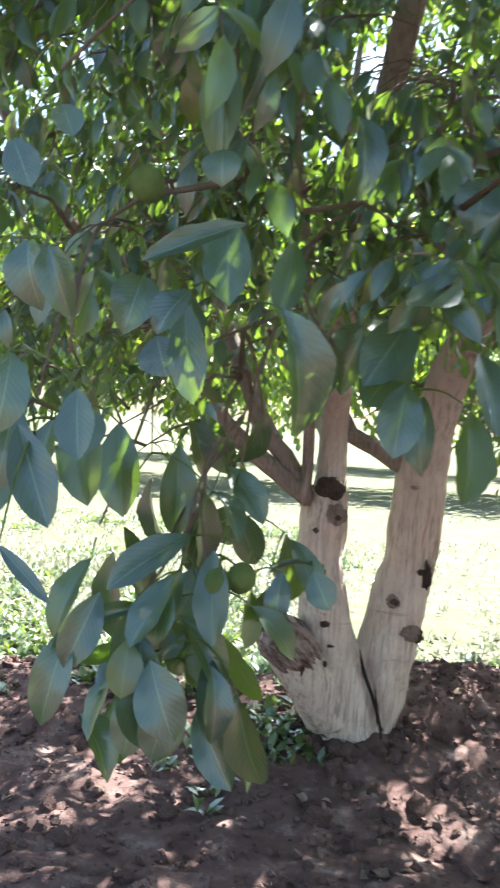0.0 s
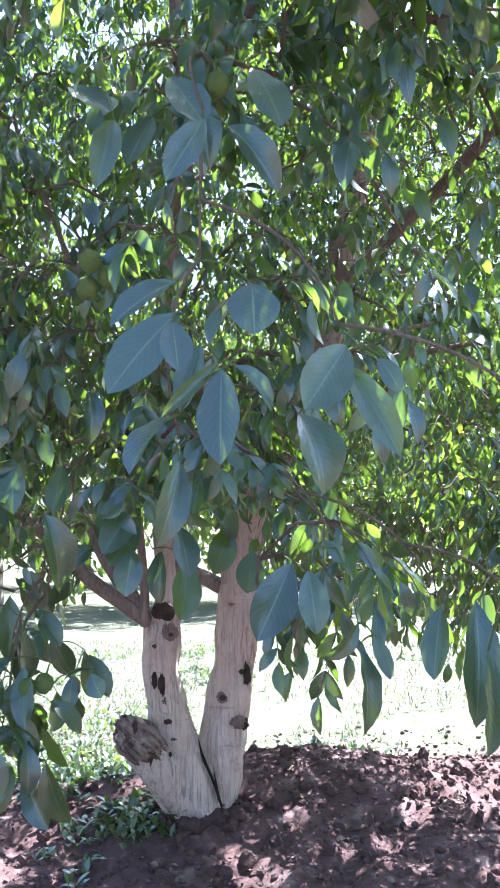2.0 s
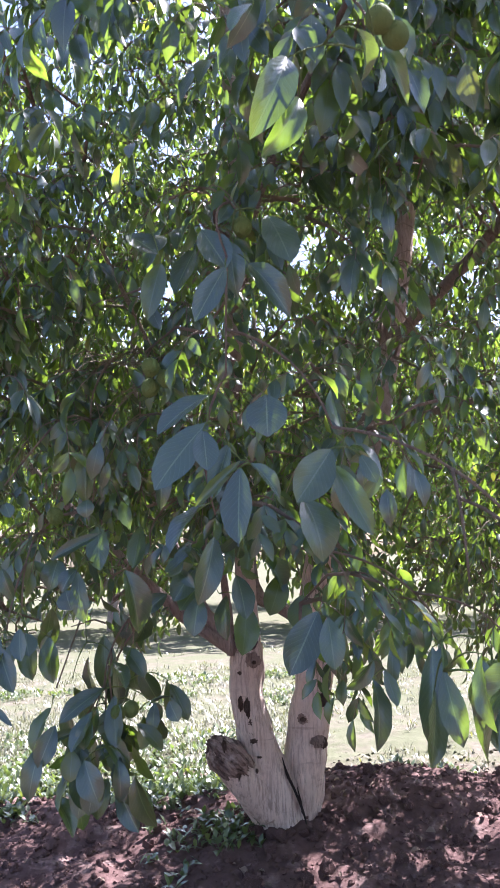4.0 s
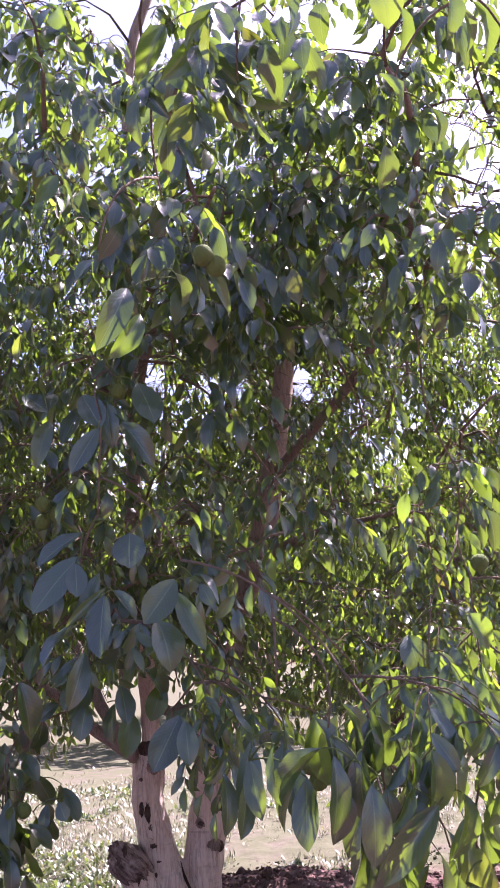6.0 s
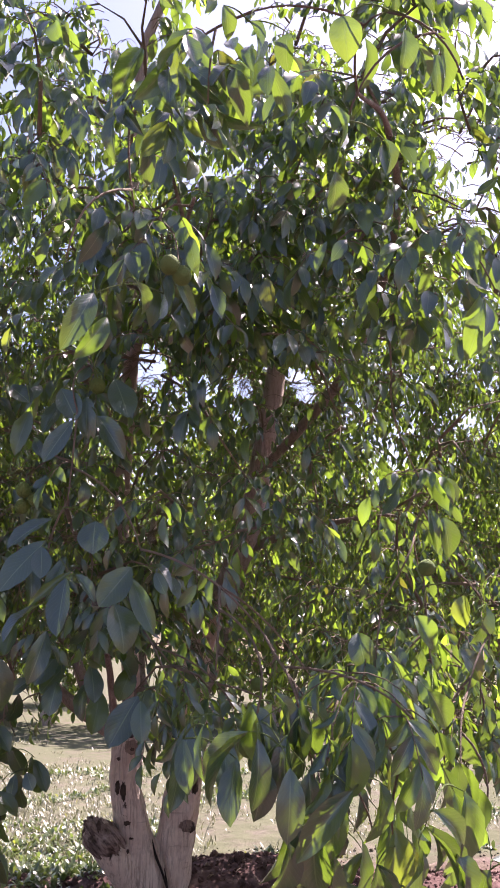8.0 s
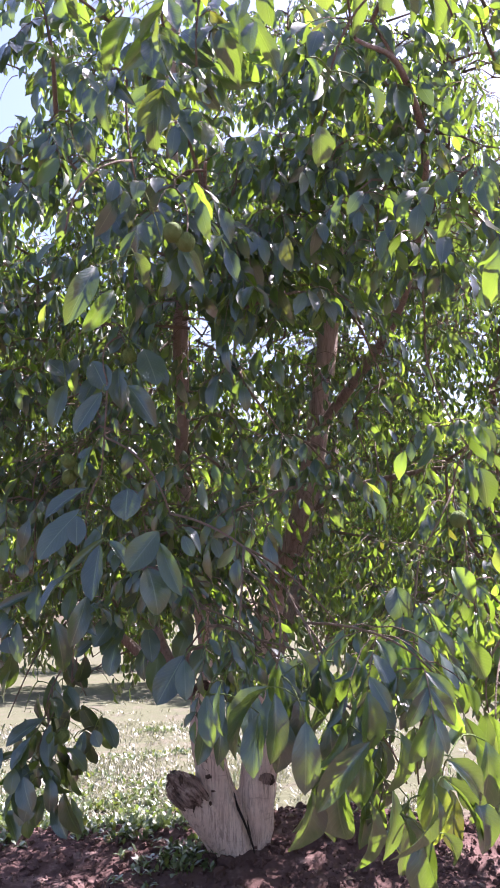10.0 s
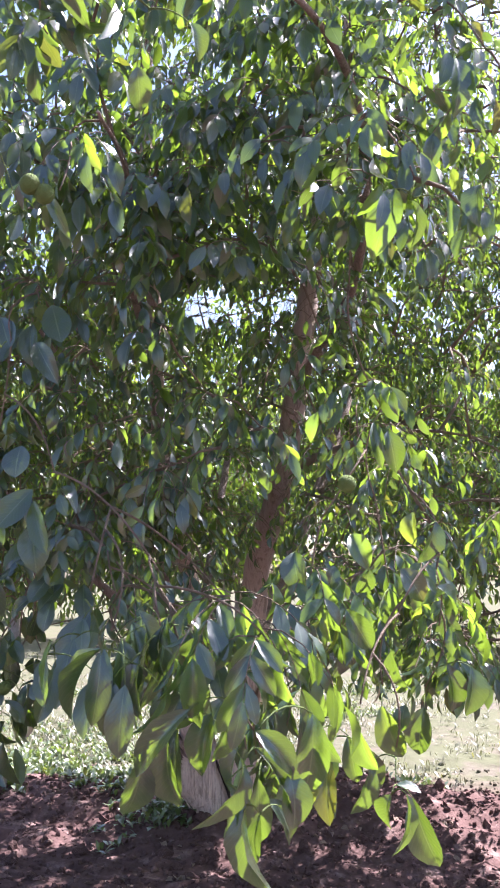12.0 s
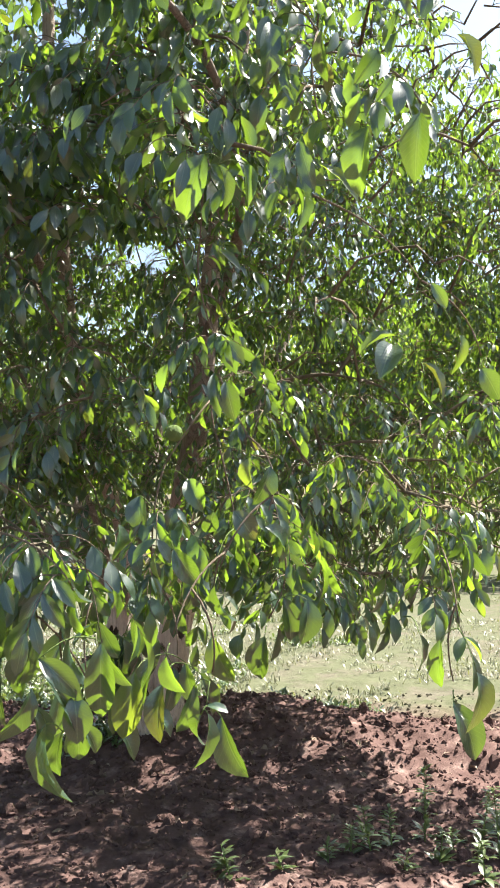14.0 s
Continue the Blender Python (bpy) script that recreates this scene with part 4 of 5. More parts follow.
for x, y, r in zip(hole.uniform(-0.9, 2.2, 26), hole.uniform(1.0, 3.4, 26), hole.uniform(0.03, 0.055, 26)):
    lost |= (gx0 - x) ** 2 + ((gy0 - y) * 0.83) ** 2 < r * r
for x, y, r in zip(hole.uniform(0.35, 1.75, 44), hole.uniform(-0.1, 1.4, 44), hole.uniform(0.045, 0.075, 44)):
    lost |= ((gx0 - x) ** 2 + ((gy0 - y) * 0.83) ** 2 < r * r) & (mids[:, 2] > 1.75)
lost |= (mids[:, 1] > 2.9) & (mids[:, 2] < 3.4) & (mids[:, 0] > -0.3) & (mids[:, 0] < 2.0) & (hole.random(len(P)) < 0.2)  # thinner at the back
# shafts of sun through the crown, widest on its sunny side
hx, hy = mids[:, 0] - 0.451 * (mids[:, 2] - 1), mids[:, 1] - 0.501 * (mids[:, 2] - 1)
shaft = np.array([noise.noise(Vector((a * 5.0, b * 5.0, 21.0))) + 0.5 * noise.noise(Vector((a * 12.0, b * 12.0, 3.0))) for a, b in zip(hx, hy)])
sunny = np.clip((hx - 0.2) / 0.5, 0, 1) * np.clip((np.where(hx > 1.5, 2.0, 2.8) - hy) / 0.6, 0, 1)
# high leaves left uncut so that the soil below stays in shade
shade_cover = (mids[:, 2] > 2.8) & (gx0 > 0.1) & (gx0 < 2.2) & (gy0 > 1.55) & (gy0 < 2.7)
lost |= (mids[:, 2] > 1.95) & ~shade_cover & (shaft > 0.6 - np.where((gx0 > 0.35) & (gy0 < 1.3), 0.66, 0.55) * sunny) & (hole.random(len(P)) < 0.9)
lost |= ~clear_of_openings(mids)
# nothing hangs right before the fork
lost |= (P[:, 2] + A[:, 2] * L < 1.21) & (P[:, 0] > -0.12) & (P[:, 0] < 0.50) & (P[:, 1] > 0.4) & (P[:, 1] < 3.3)
lost |= (P[:, 2] < 1.3) & (P[:, 0] > -0.12) & (P[:, 0] < 0.42) & (P[:, 1] > 2.5) & (P[:, 1] < 3.6)
P, A, N, L = P[~lost], A[~lost], N[~lost], L[~lost]
bearing = {tuple(p) for p in np.round(P, 5)}
for s in stalks:
    if tuple(np.round(s[-1], 5)) not in bearing:
        continue
    branch_heap.add(*tube(s, [0.0026, 0.0022, 0.0018, 0.0015, 0.001], 3))
twigs = child(mesh_object("twig_growth", branch_heap.verts, branch_heap.faces, TWIG), tree, FOOT)
tagged(twigs, "thin brown branches and leaf stalks", kind="stuff")

# leaflets: those along the front of the crown one by one, the rest joined
ratio = 0.33 + 0.13 * rng.random(len(P))
by_depth = np.argsort(P[:, 1])
front, rest = by_depth[:130], by_depth[130:]
V, F, UV = blades(P[rest], A[rest], N[rest], L[rest], ratio[rest], rng, 5, 3, 0.35, 0.45, 0.0, 0.16)
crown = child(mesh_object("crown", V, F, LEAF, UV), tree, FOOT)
tagged(crown, "dense drooping green leaflets", kind="stuff")

LEAF_MESHES = []
for k in range(14):  # seven nearly flat leaflets, then seven that arch over and hang
    V, F, UV = blades(np.zeros((1, 3)), np.array([[0, 1.0, 0]]), np.array([[0, 0, 1.0]]), np.ones(1), np.ones(1), rng, 11, 5, 0.10 + 0.05 * k if k < 7 else 0.65 + 0.06 * (k - 7), 0.2 if k < 7 else 0.3, 0.018, 0.05 + 0.02 * (k % 7))
    ob = mesh_object("leaf_pattern", V, F, LEAF_NEAR, UV)
    LEAF_MESHES.append(ob.data)
    bpy.data.objects.remove(ob)


def leaf(base, axis, face, length, width, parent, at, k):
    """One leaflet object on a shared mesh."""
    a = Vector(axis).normalized()
    n = Vector(face)
    n = (n - a * n.dot(a)).normalized()
    b = a.cross(n)
    ob = new("leaf", LEAF_MESHES[k])
    child(ob, parent, at)
    m = Matrix((b * width, a * length, n * length)).transposed().to_4x4()
    m.translation = Vector(base)
    ob.matrix_basis = m
    return ob


for k, i in enumerate(front):
    leaf(P[i], A[i], N[i], L[i], L[i] * ratio[i], tree, FOOT, k % 14)

for node, leaves in SHOOTS:
    heap = Heap()
    spots_on = [np.array(node)]
    for row in sorted(leaves, key=lambda r: np.linalg.norm(np.array(r[:3]) - node)):
        b = np.array(row[:3])
        start = min(spots_on, key=lambda p: np.linalg.norm(p - b))
        f = np.linspace(0, 1, 6)[:, None]
        line = start * (1 - f) + b * f + np.array([0, 0, 0.14]) * np.linalg.norm(b - start) * np.sin(np.pi * f)
        spots_on += [q for q in line[1:]]
        heap.add(*tube(line, [0.0026, 0.0023, 0.002, 0.0018, 0.0015, 0.0012], 5))
    shoot = child(mesh_object("shoot", heap.verts, heap.faces, STALK), tree, FOOT)
    rows = []
    for row in leaves:
        if row[6] < 0.098:
            rows.append(row)
            continue
        for _ in range(2 if row[0] < 0.15 and row[2] < 1.2 else 1):  # broad ones are two overlapping leaflets
            b, t = np.array(row[:3]), np.array(row[3:6])
            b = b + rng.normal(size=3) * 0.03
            rows.append((*b, *(b + (t - row[:3]) * 0.8 + rng.normal(size=3) * 0.02), row[6] * 0.58))
    for row in rows:
        b, t = Vector(row[:3]), Vector(row[3:6])
        face = Vector((rng.normal() * 0.8 + 0.15, -0.75 + rng.normal() * 0.4, 0.55 + rng.normal() * 0.45))
        if b.x < 0.85 and 0.2 < b.y < 1.4:  # the open sprays over the path show their upper sides
            face = Vector((rng.normal() * 0.3, -0.85, 0.5 + rng.normal() * 0.2))
        way, kind = t - b, int(rng.integers(7))
        if b.x > 0.85 or rng.random() < 0.25:
            face = Vector((0.25 + rng.normal() * 0.6, -0.7 + rng.normal() * 0.35, 0.3))
            up = (face - way * face.dot(way) / way.length_squared).normalized()
            way, kind = way + up * way.length * 0.42, kind + 7
        elif b.y < 1.5:  # the flat ones lean out, their upper sides to the sky
            way.y = min(way.y, -0.4 * way.length)
        leaf(b, way, face, min(0.2, (t - b).length * 1.05), row[6] * 0.95, shoot, (0, 0, 0), kind)


def walnut(p, size):
    """A round green husk with a blunt tip and its stalk."""
    bm = bmesh.new()
    bmesh.ops.create_icosphere(bm, subdivisions=3, radius=size / 2)
    for v in bm.verts:
        v.co *= 1 + 0.035 * noise.noise(v.co * 60 + Vector(p))
        v.co.z *= 1.1
    bmesh.ops.create_cone(bm, cap_ends=True, segments=6, radius1=0.003, radius2=0.002, depth=0.03, matrix=Matrix.Translation((0, 0, size * 0.55 + 0.01)))
    me = bpy.data.meshes.new("walnut")
    bm.to_mesh(me)
    bm.free()
    me.polygons.foreach_set("use_smooth", [True] * len(me.polygons))
    me.materials.append(HUSK)
    ob = child(new("walnut", me), tree, FOOT)
    ob.matrix_basis = Matrix.Translation(p) @ pose(0, 0, 0, rng.normal() * 25, rng.normal() * 25, 0)
    return ob


for p in [(0.86, 0.38, 1.045), (0.905, 0.385, 1.04), (0.885, 0.42, 1.0), (0.10, 0.88, 1.83), (0.14, 0.90, 1.80), (0.09, 0.92, 1.78), (0.375, 0.66, 2.13),
          (-0.06, 1.34, 0.85), (-0.10, 1.33, 0.84), (-0.24, 1.15, 1.45), (1.38, 0.50, 1.53), (0.90, 1.35, 1.18), (0.66, -0.02, 2.24), (0.69, 0.0, 2.22)]:
    walnut(p, 0.05)


def wound(x, y, z, wide, high, name="scar", deep=0.02, seed=0):
    """A dark callused scar on the bark: a low uneven lump with a sunken middle."""
    bm = bmesh.new()
    bmesh.ops.create_icosphere(bm, subdivisions=4, radius=1.0)
    for v in bm.verts:
        r = math.hypot(v.co.x, v.co.z)
        v.co *= 1 + 0.35 * noise.noise(v.co * 2.3 + Vector((seed, 0, x * 9)))
        if v.co.y < 0:
            v.co.y *= 0.75 + 0.25 * min(1.0, r * 1.15) ** 3 + 0.5 * noise.noise(v.co * 5)
        v.co = Vector((v.co.x * wide / 2, v.co.y * deep, v.co.z * high / 2))
    me = bpy.data.meshes.new(name)
    bm.to_mesh(me)
    bm.free()
    me.polygons.foreach_set("use_smooth", [True] * len(me.polygons))
    me.materials.append(SCAR if name == "scar" else KNOT)
    ob = child(new(name, me), tree, FOOT)
    ob.matrix_basis = Matrix.Translation((x, y, z))
    return ob


KNOT = bark_material("knot_bark", (0.46, 0.35, 0.29), (0.30, 0.22, 0.18), (0.08, 0.05, 0.04), 3.0)
# left stem
wound(0.190, 2.872, 0.62, 0.024, 0.075, seed=1)
wound(0.222, 2.866, 0.60, 0.032, 0.10, seed=2)
wound(0.232, 2.868, 0.53, 0.022, 0.04, seed=3)
wound(0.246, 2.870, 0.445, 0.038, 0.026, seed=4)
wound(0.235, 2.872, 0.48, 0.022, 0.014, seed=5)
wound(0.255, 2.866, 0.815, 0.075, 0.075, "knot", 0.014, 6)
wound(0.262, 2.856, 0.808, 0.022, 0.018, "scar", 0.010, 7)
wound(0.232, 2.885, 0.905, 0.10, 0.075, "scar", 0.03, 8)
wound(0.195, 2.87, 0.76, 0.03, 0.02, "scar", 0.012, 9)
# right stem
wound(0.487, 2.914, 0.53, 0.06, 0.05, "knot", 0.012, 10)
wound(0.483, 2.906, 0.528, 0.03, 0.022, "scar", 0.010, 11)
wound(0.590, 2.925, 0.615, 0.036, 0.085, "scar", 0.025, 12)
wound(0.566, 2.918, 0.635, 0.028, 0.022, "scar", 0.018, 13)
wound(0.572, 2.925, 0.415, 0.045, 0.055, "scar", 0.024, 14)
wound(0.548, 2.915, 0.425, 0.07, 0.06, "knot", 0.02, 15)
wound(0.54, 2.93, 0.93, 0.05, 0.04, "knot", 0.02, 16)
# sawn stub and the seam between the stems
def fissured_material():
    """Old callus: dark clefts between grey ridges that run along the stub."""
    mat, n, l, bsdf = material("burl_bark", 0.9, 0.2)
    vec = n.new("ShaderNodeTexCoord").outputs["Object"]
    ridge = noise_node(n, l, 34.0, 6.0, 0.65, vec, (1, 1, 0.22))
    fine = noise_node(n, l, 150.0, 3.0, 0.6, vec)
    col = ramp(n, l, ridge, [(0.36, (0.04, 0.028, 0.024)), (0.46, (0.17, 0.12, 0.10)), (0.55, (0.36, 0.27, 0.23)), (0.7, (0.54, 0.43, 0.37))])
    l.new(mix(n, l, math_node(n, l, "MULTIPLY", fine, 0.4), col, (0.12, 0.085, 0.07)), bsdf.inputs["Base Color"])
    bump(n, l, bsdf, math_node(n, l, "ADD", ridge, math_node(n, l, "MULTIPLY", fine, 0.2)), 1.0, 0.03)
    return mat


BURL = fissured_material()
bm = bmesh.new()
bmesh.ops.create_icosphere(bm, subdivisions=6, radius=1.0)
for v in bm.verts:
    d = v.co.copy()
    along = Vector((d.x, d.y, d.z * 0.3))
    rough = 0.20 * noise.noise(d * 1.6 + Vector((3, 1, 0))) + 0.16 * noise.noise(along * 4.5) + 0.12 * abs(noise.noise(along * 9.0)) + 0.05 * noise.noise(d * 19.0)
    taper = 1.0 - 0.12 * max(0.0, d.z) - 0.3 * max(0.0, d.z - 0.7) - 0.28 * max(0.0, -d.z)
    v.co = d * (1.0 + rough)
    v.co = Vector((v.co.x * 0.087 * taper, v.co.y * 0.087 * taper, v.co.z * 0.14))
me = bpy.data.meshes.new("burl")
bm.to_mesh(me)
bm.free()
me.materials.append(BURL)
me.polygons.foreach_set("use_smooth", [True] * len(me.polygons))
burl = child(new("burl", me), tree, FOOT)
burl["label"] = "rough dark callus on the sawn stub"
burl.matrix_basis = pose(0.135, 2.862, 0.355, 14, -42, 0)


def crack(points, wide, name="crack", seed=0):
    """A dark tapering line on the bark: a crease's shade, put in as colour."""
    line, rad = smooth_line(points, [wide * 0.25] + [wide] * (len(points) - 2) + [wide * 0.2], 0.012)
    verts, faces = tube(line, rad, 7, 0.5, seed)
    return child(mesh_object(name, verts, faces, SEAM_SHADE), tree, FOOT)


crack([(0.375, 2.895, 0.36), (0.395, 2.893, 0.28), (0.43, 2.896, 0.20), (0.465, 2.905, 0.10), (0.478, 2.915, 0.02)], 0.007, seed=1)
crack([(0.44, 2.905, 0.22), (0.452, 2.910, 0.15), (0.457, 2.915, 0.09)], 0.006, seed=2)
for x, y, z, wide, high, k in [(0.11, 2.79, 0.44, 0.022, 0.06, 25), (0.175, 2.80, 0.33, 0.016, 0.10, 27), (0.215, 2.835, 0.27, 0.012, 0.09, 28), (0.27, 2.868, 0.37, 0.026, 0.012, 33),
                               (0.255, 2.855, 0.31, 0.014, 0.022, 34), (0.585, 2.92, 0.66, 0.010, 0.04, 35)]:
    wound(x, y, z, wide, high, "scar", 0.012, k)


# ---- clods, weeds and grass on the ground ----
def clods(count, seed):
    rng = np.random.default_rng(seed)
    bm = bmesh.new()
    bmesh.ops.create_icosphere(bm, subdivisions=1, radius=1.0)
    base = np.array([v.co[:] for v in bm.verts])
    faces = np.array([[v.index for v in f.verts] for f in bm.faces])
    bm.free()
    V, F = [], []
    for k in range(count):
        x, y = rng.uniform(-1.9, 3.1), rng.uniform(1.1, 5.2)
        if y > 4.3 and rng.random() < 0.7:
            continue
        size = 0.004 + 0.013 * rng.random() ** 3 + (0.018 * rng.random() if rng.random() < 0.025 else 0)
        q = Euler(rng.uniform(0, 6.28, 3)).to_matrix()
        shape = base * rng.uniform(0.6, 1.25, 3) * (1 + 0.32 * rng.normal(size=(len(base), 1)))
        V.append(shape @ np.array(q) * size + np.array([x, y, ground_height(x, y) + size * 0.25]))
        F.append(faces + len(base) * len(F))
    return np.vstack(V), np.vstack(F)


V, F = clods(17000, 4)
CLOD_MESHES = []
for k in range(6):
    bm = bmesh.new()
    bmesh.ops.create_icosphere(bm, subdivisions=2, radius=1.0)
    for v in bm.verts:
        v.co *= 1 + 0.5 * noise.noise(v.co * 1.4 + Vector((k * 7, 0, 0))) + 0.38 * noise.noise(v.co * 3.5 + Vector((0, k * 5, 0)))
    me = bpy.data.meshes.new("clod")
    bm.to_mesh(me)
    bm.free()
    me.materials.append(SOIL)
    CLOD_MESHES.append(me)
rng = np.random.default_rng(31)
for k in range(260):
    x, y = rng.uniform(-1.2, 2.6), 1.5 + 2.6 * rng.random() ** 0.8
    if k < 56:
        a = rng.uniform(0, 6.28)
        d = rng.uniform(0.85, 1.15)
        x, y = 0.40 + 0.19 * d * math.cos(a), 2.985 + 0.155 * d * math.sin(a)
    size = 0.014 + 0.024 * rng.random() ** 2
    ob = child(new("clod", CLOD_MESHES[k % 6]), ground)
    ob.matrix_basis = pose(x, y, ground_height(x, y) + size * 0.3, *rng.uniform(0, 360, 3)) @ Matrix.Diagonal((size, size * 1.2, size * 0.8, 1))
rng = np.random.default_rng(58)
count = 650
x, y = rng.uniform(-1.4, 2.9, count), 1.3 + 3.0 * rng.random(count)
keep = np.array([noise.noise(Vector((a * 1.9, b * 1.9, 4))) for a, b in zip(x, y)]) > -0.05
x, y = x[keep], y[keep]
z = np.array([ground_height(a, b) for a, b in zip(x, y)]) + 0.008
a = rng.uniform(0, 6.28, len(x))
V2, F2, UV2 = blades(np.stack([x, y, z], 1), np.stack([np.cos(a), np.sin(a), rng.normal(size=len(x)) * 0.25], 1), np.stack([rng.normal(size=len(x)) * 0.35, rng.normal(size=len(x)) * 0.35, np.ones(len(x))], 1),
                     rng.uniform(0.025, 0.07, len(x)), rng.uniform(0.35, 0.7, len(x)), rng, 4, 3, 0.8, 0.8)
tagged(mesh_object("leaf_litter", V2, F2, LITTER, UV2), "dry pale fallen leaves scattered on the soil", "leaf litter", kind="stuff")
tagged(mesh_object("clods", V, F, SOIL, smooth=False), "loose reddish clods of earth scattered on the soil", "clods", kind="stuff")


def grass(spots, rng, tall, broad, per):
    """Tufts of small upright leaves at the spots."""
    P, A, N, L = [], [], [], []
    for x, y in spots:
        z = ground_height(x, y)
        for _ in range(per):
            a = rng.uniform(0, 6.28)
            lean = rng.uniform(0.1, 1.4)
            P.append((x + rng.normal() * 0.02, y + rng.normal() * 0.02, z - 0.005 + rng.random() * tall * 0.35))
            A.append((math.cos(a) * lean, math.sin(a) * lean, 1.0 - 0.4 * lean))
            N.append((-math.cos(a), -math.sin(a), 0.8))
            L.append(tall * rng.uniform(0.4, 1.0))
    L = np.array(L)
    return blades(np.array(P), np.array(A), np.array(N), L, np.full(len(L), broad), rng, 4, 3, 0.5, 0.2)


rng = np.random.default_rng(21)
spots = [(x, y) for x, y in zip(rng.uniform(-2.2, 0.28, 1500), rng.normal(4.1, 0.5, 1500)) if y > 3.25 and noise.noise(Vector((x * 1.7, y * 1.7, 8))) > -0.15]
spots += [(x, y) for x, y in zip(rng.normal(0.1, 0.14, 60), rng.normal(3.0, 0.2, 60))]
spots += [(x, y) for x, y in zip(rng.uniform(0.55, 1.35, 260), rng.normal(4.15, 0.16, 260))]
spots += [(x, y) for x, y in zip(rng.uniform(-3.0, 4.2, 3600), 4.4 + 5.5 * rng.random(3600)) if noise.noise(Vector((x * 1.1, y * 1.1, 12))) > 0.12 + (0.25 if x > -0.6 else 0.0)]
spots += [(x, y) for x, y in zip(rng.uniform(-1.8, 0.3, 300), rng.uniform(4.3, 6.2, 300))]
V, F, UV = grass(spots, rng, 0.075, 0.42, 8)
tagged(mesh_object("weeds", V, F, GRASS, UV), "low green weeds along the tree row", "weeds", kind="stuff")
spots = [(x, y) for x, y in zip(rng.uniform(-6.5, 5.5, 9000), 4.4 + rng.random(9000) ** 1.6 * 10) if noise.noise(Vector((x * 0.9, y * 0.9, 2))) > 0.06 + 0.3 * rng.random()]
spots += [(x, y) for x, y in zip(rng.uniform(-2.2, 0.4, 900), rng.uniform(4.6, 7.0, 900))]
spots += [(x, y) for x, y in zip(rng.uniform(-4.5, 0.6, 2400), 4.6 + 6 * rng.random(2400))]
spots += [(x, y) for x, y in zip(rng.uniform(0.2, 4.5, 700), rng.uniform(5.8, 10.0, 700))]
V, F, UV = grass(spots, rng, 0.075, 0.16, 6)
tagged(mesh_object("field_grass", V, F, DRY_GRASS, UV), "sparse short grass on the dry field", "grass", kind="stuff")


def weed_plant(x, y, tall, seed):
    """An upright weed: a stem with small leaves all the way up."""
    rng = np.random.default_rng(seed)
    z = ground_height(x, y)
    plant = new("weed")
    plant.location = (x, y, z)
    f = np.linspace(0, 1, 8)[:, None]
    line = np.array([[0, 0, -0.02]]) + np.array([[rng.normal() * 0.03, rng.normal() * 0.03, tall]]) * f
    child(mesh_object("stem", *tube(line, np.linspace(0.004, 0.0015, 8), 5), STALK), plant)
    n = int(70 * tall / 0.3)
    h = rng.random(n) ** 0.8
    a = rng.uniform(0, 6.28, n)
    P = np.array([line[0] * (1 - q) + line[-1] * q for q in h])
    A = np.stack([np.cos(a), np.sin(a), rng.uniform(0.1, 0.9, n)], 1)
    N = np.stack([-np.cos(a) * 0.4, -np.sin(a) * 0.4, np.ones(n)], 1)
    V, F, UV = blades(P, A, N, (0.08 - 0.04 * h) * rng.uniform(0.7, 1.2, n), np.full(n, 0.34), rng, 4, 3, 0.5, 0.3)
    child(mesh_object("foliage", V, F, GRASS, UV), plant)
    return tagged(plant, "small upright green weed growing in the soil", "weed", "weeds in the soil")


for k, (x, y, tall) in enumerate([(1.30, 1.40, 0.16), (1.78, 1.86, 0.2), (1.70, 1.80, 0.14), (1.99, 2.02, 0.33), (2.22, 2.05, 0.24), (2.24, 1.62, 0.18), (1.86, 1.92, 0.16), (2.3, 1.85, 0.3), (1.62, 1.72, 0.10), (2.06, 1.78, 0.14), (1.93, 1.66, 0.09), (2.12, 1.9, 0.12), (1.74, 1.98, 0.11), (2.32, 2.15, 0.16), (1.48, 1.5, 0.08)]):
    weed_plant(x, y, tall, 40 + k)


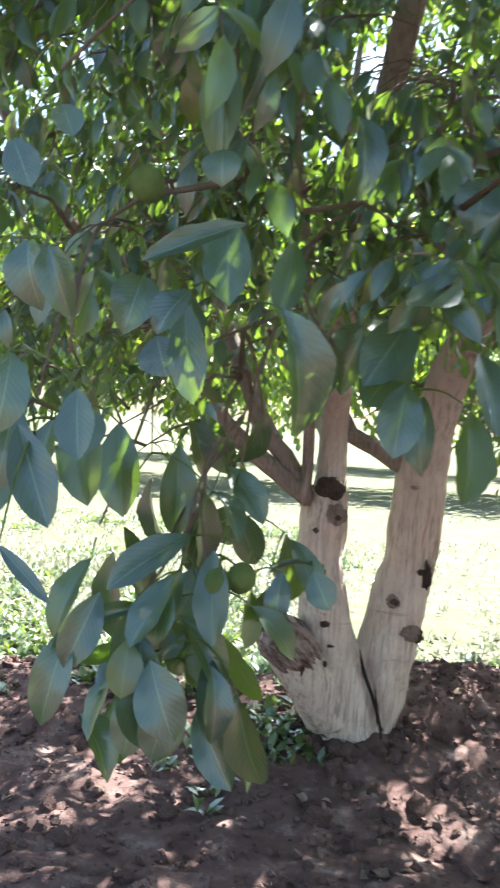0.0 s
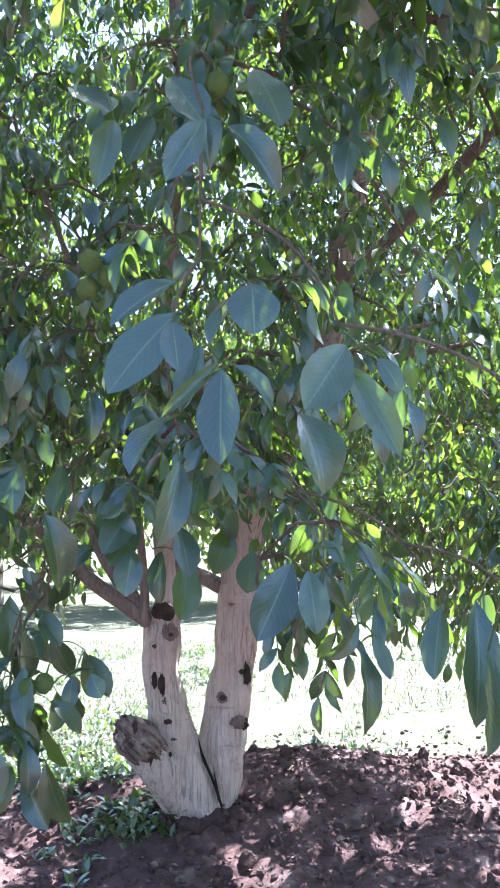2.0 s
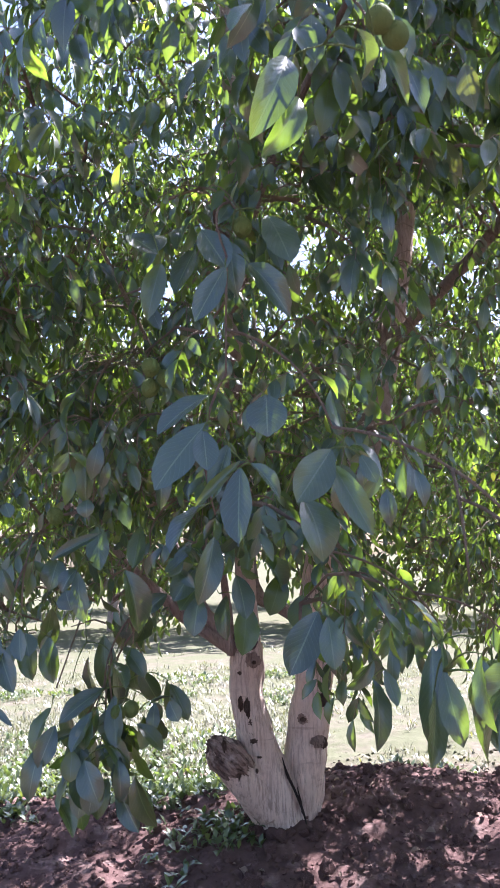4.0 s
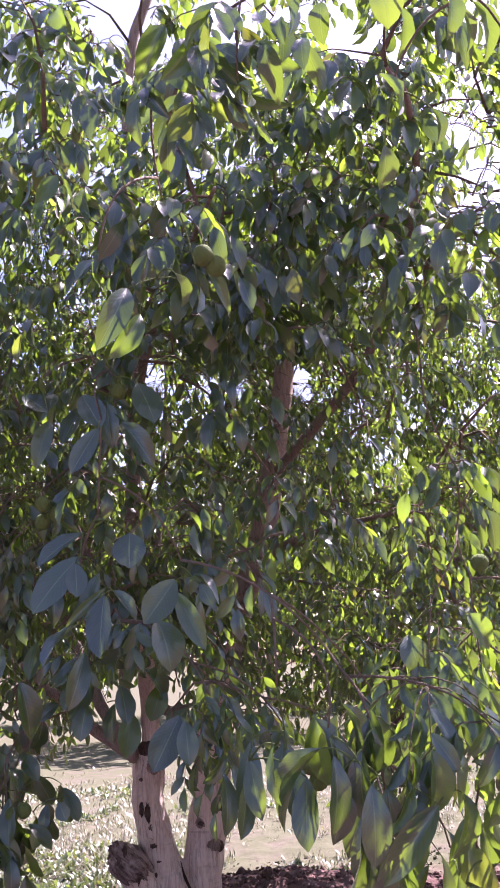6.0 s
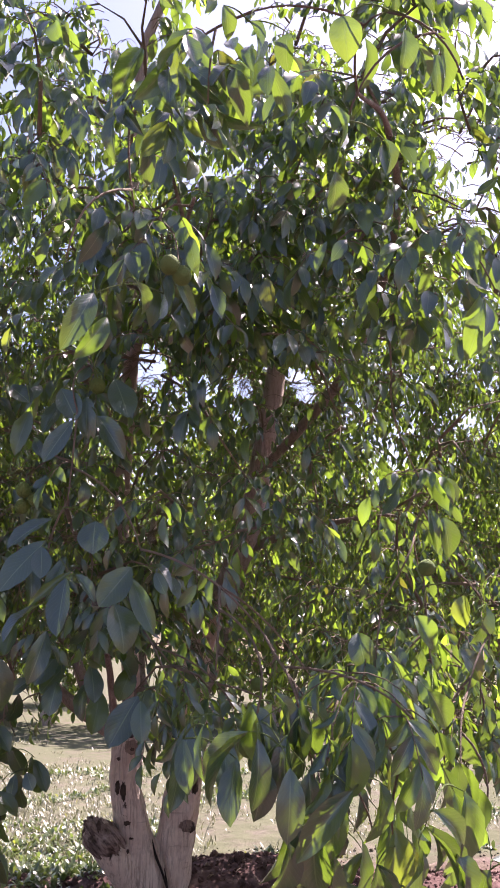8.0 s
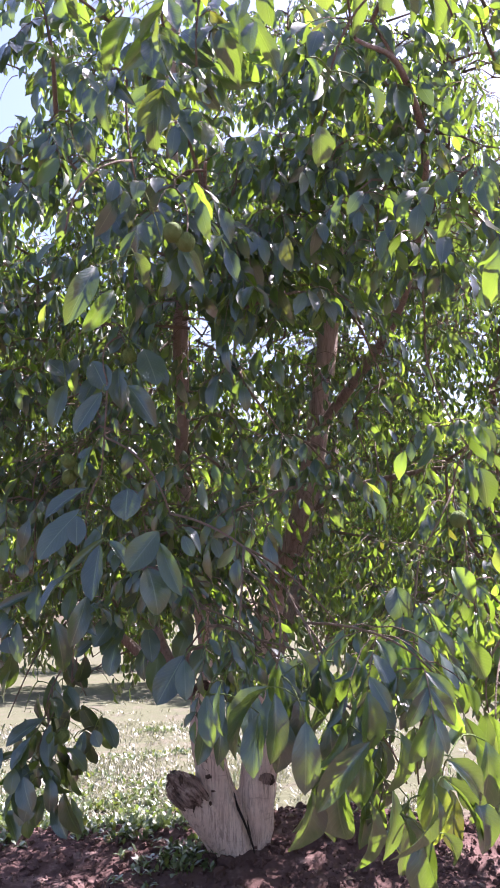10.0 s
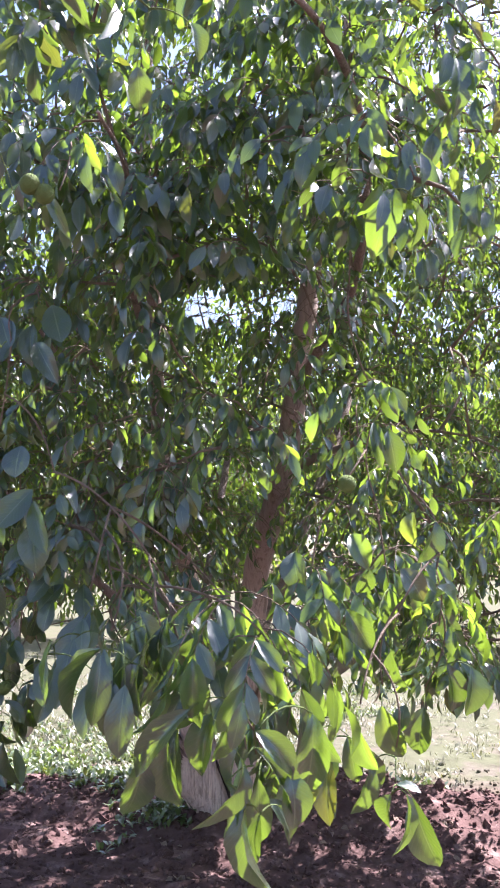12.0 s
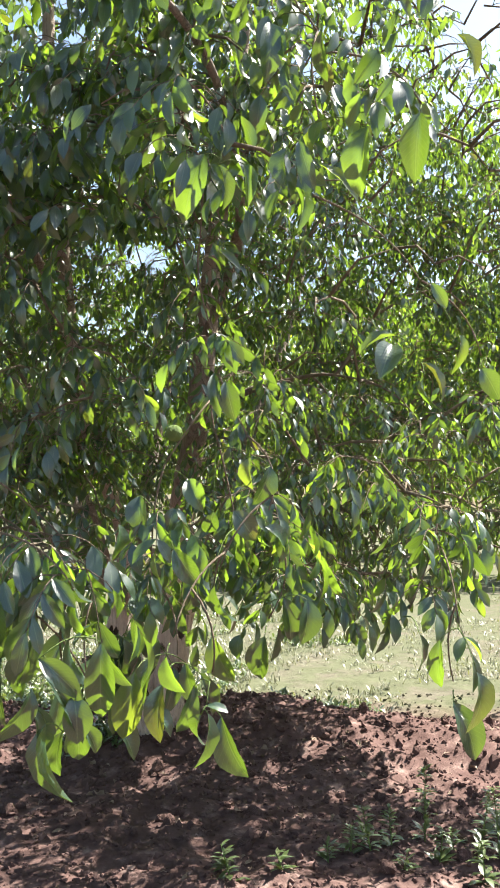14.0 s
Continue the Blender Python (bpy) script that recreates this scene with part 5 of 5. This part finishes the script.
# ---- trees of the orchard behind and beside ----
def orchard_tree(seed, height, radius, leaves, size, name="orchard_tree"):
    rng = np.random.default_rng(seed)
    t = new(name)
    lines = []
    heap = Heap()
    line = smooth_line([(0, 0, -0.15), (0.02, 0, 0.5), (0.0, 0.03, 1.1)], [0.16, 0.13, 0.11], 0.15)
    heap.add(*tube(line[0], line[1], 10, 0.2, seed))
    child(mesh_object("trunk", heap.verts, heap.faces, LIMB_BARK), t)
    for k in range(6):
        a = k * 1.05 + rng.random()
        reach = radius * (0.35 + 0.4 * rng.random())
        top = height * (0.6 + 0.3 * rng.random())
        pts = [(0, 0.02, 0.9), (0.3 * reach * math.cos(a), 0.3 * reach * math.sin(a), 0.4 * top), (reach * math.cos(a), reach * math.sin(a), top)]
        line = smooth_line(pts, [0.07, 0.05, 0.012], 0.2)
        lines.append(line)
        child(mesh_object("limb", *tube(line[0], line[1], 7, 0.15, k), LIMB_BARK), t)
    found = []
    mid = height * 0.58
    while len(found) < leaves // 22:
        u = rng.normal(size=3)
        u /= np.linalg.norm(u)
        p = np.array([0, 0, mid]) + u * rng.random() ** 0.4 * np.array([radius, radius, height - mid]) * (0.85 + 0.3 * noise.noise(Vector(u * 2.2 + np.ones(3) * seed)))
        if p[2] > 0.95 + 0.25 * rng.random():
            found.append(p)
    targets = np.array(found)
    heap = Heap()
    for line, rad, tip in grow(lines, targets, rng):
        if line is not None:
            heap.add(*tube(line, rad * 1.3, 4))
    tagged(child(mesh_object("twig_growth", heap.verts, heap.faces, TWIG), t), kind="stuff")
    o = targets - np.array([0, 0, mid * 0.8])
    o[:, 2] *= 0.4
    o /= np.linalg.norm(o, axis=1, keepdims=True)
    P, A, N, L, _ = compound_leaves(targets, o, rng, 4, size)
    V, F, UV = blades(P, A, N, L, 0.55 + 0.1 * rng.random(len(P)), rng, 4, 3)
    tagged(child(mesh_object("crown", V, F, LEAF_FAR_SUNLIT, UV), t), kind="stuff")
    tagged(t, "green walnut tree of the orchard rows, crown almost to the ground", "tree", "orchard rows")
    return t


far_a = orchard_tree(3, 7.3, 3.3, 12000, 0.17)
far_b = orchard_tree(5, 6.9, 3.2, 12000, 0.17)
far_a.location, far_b.location = (-3.4, 18.0, -0.11), (1.5, 17.6, -0.11)
for k, (x, y) in enumerate([(-13.5, 18.2), (-8.4, 17.7), (6.6, 18.1), (11.8, 17.8), (16.5, 18), (-16, 27), (-10.6, 27.4), (-5.2, 27), (0.2, 27.3), (5.5, 27), (11, 27.5), (17, 27), (23, 27.2)]):
    copy_thing((far_a, far_b)[k % 2], pose(x, y, -0.11, 0, 0, 71 * k))
beside = orchard_tree(9, 4.8, 2.0, 9000, 0.13)
beside.location = (6.3, 3.3, -0.05)
copy_thing(beside, pose(-4.4, 3.2, -0.05, 0, 0, 130))
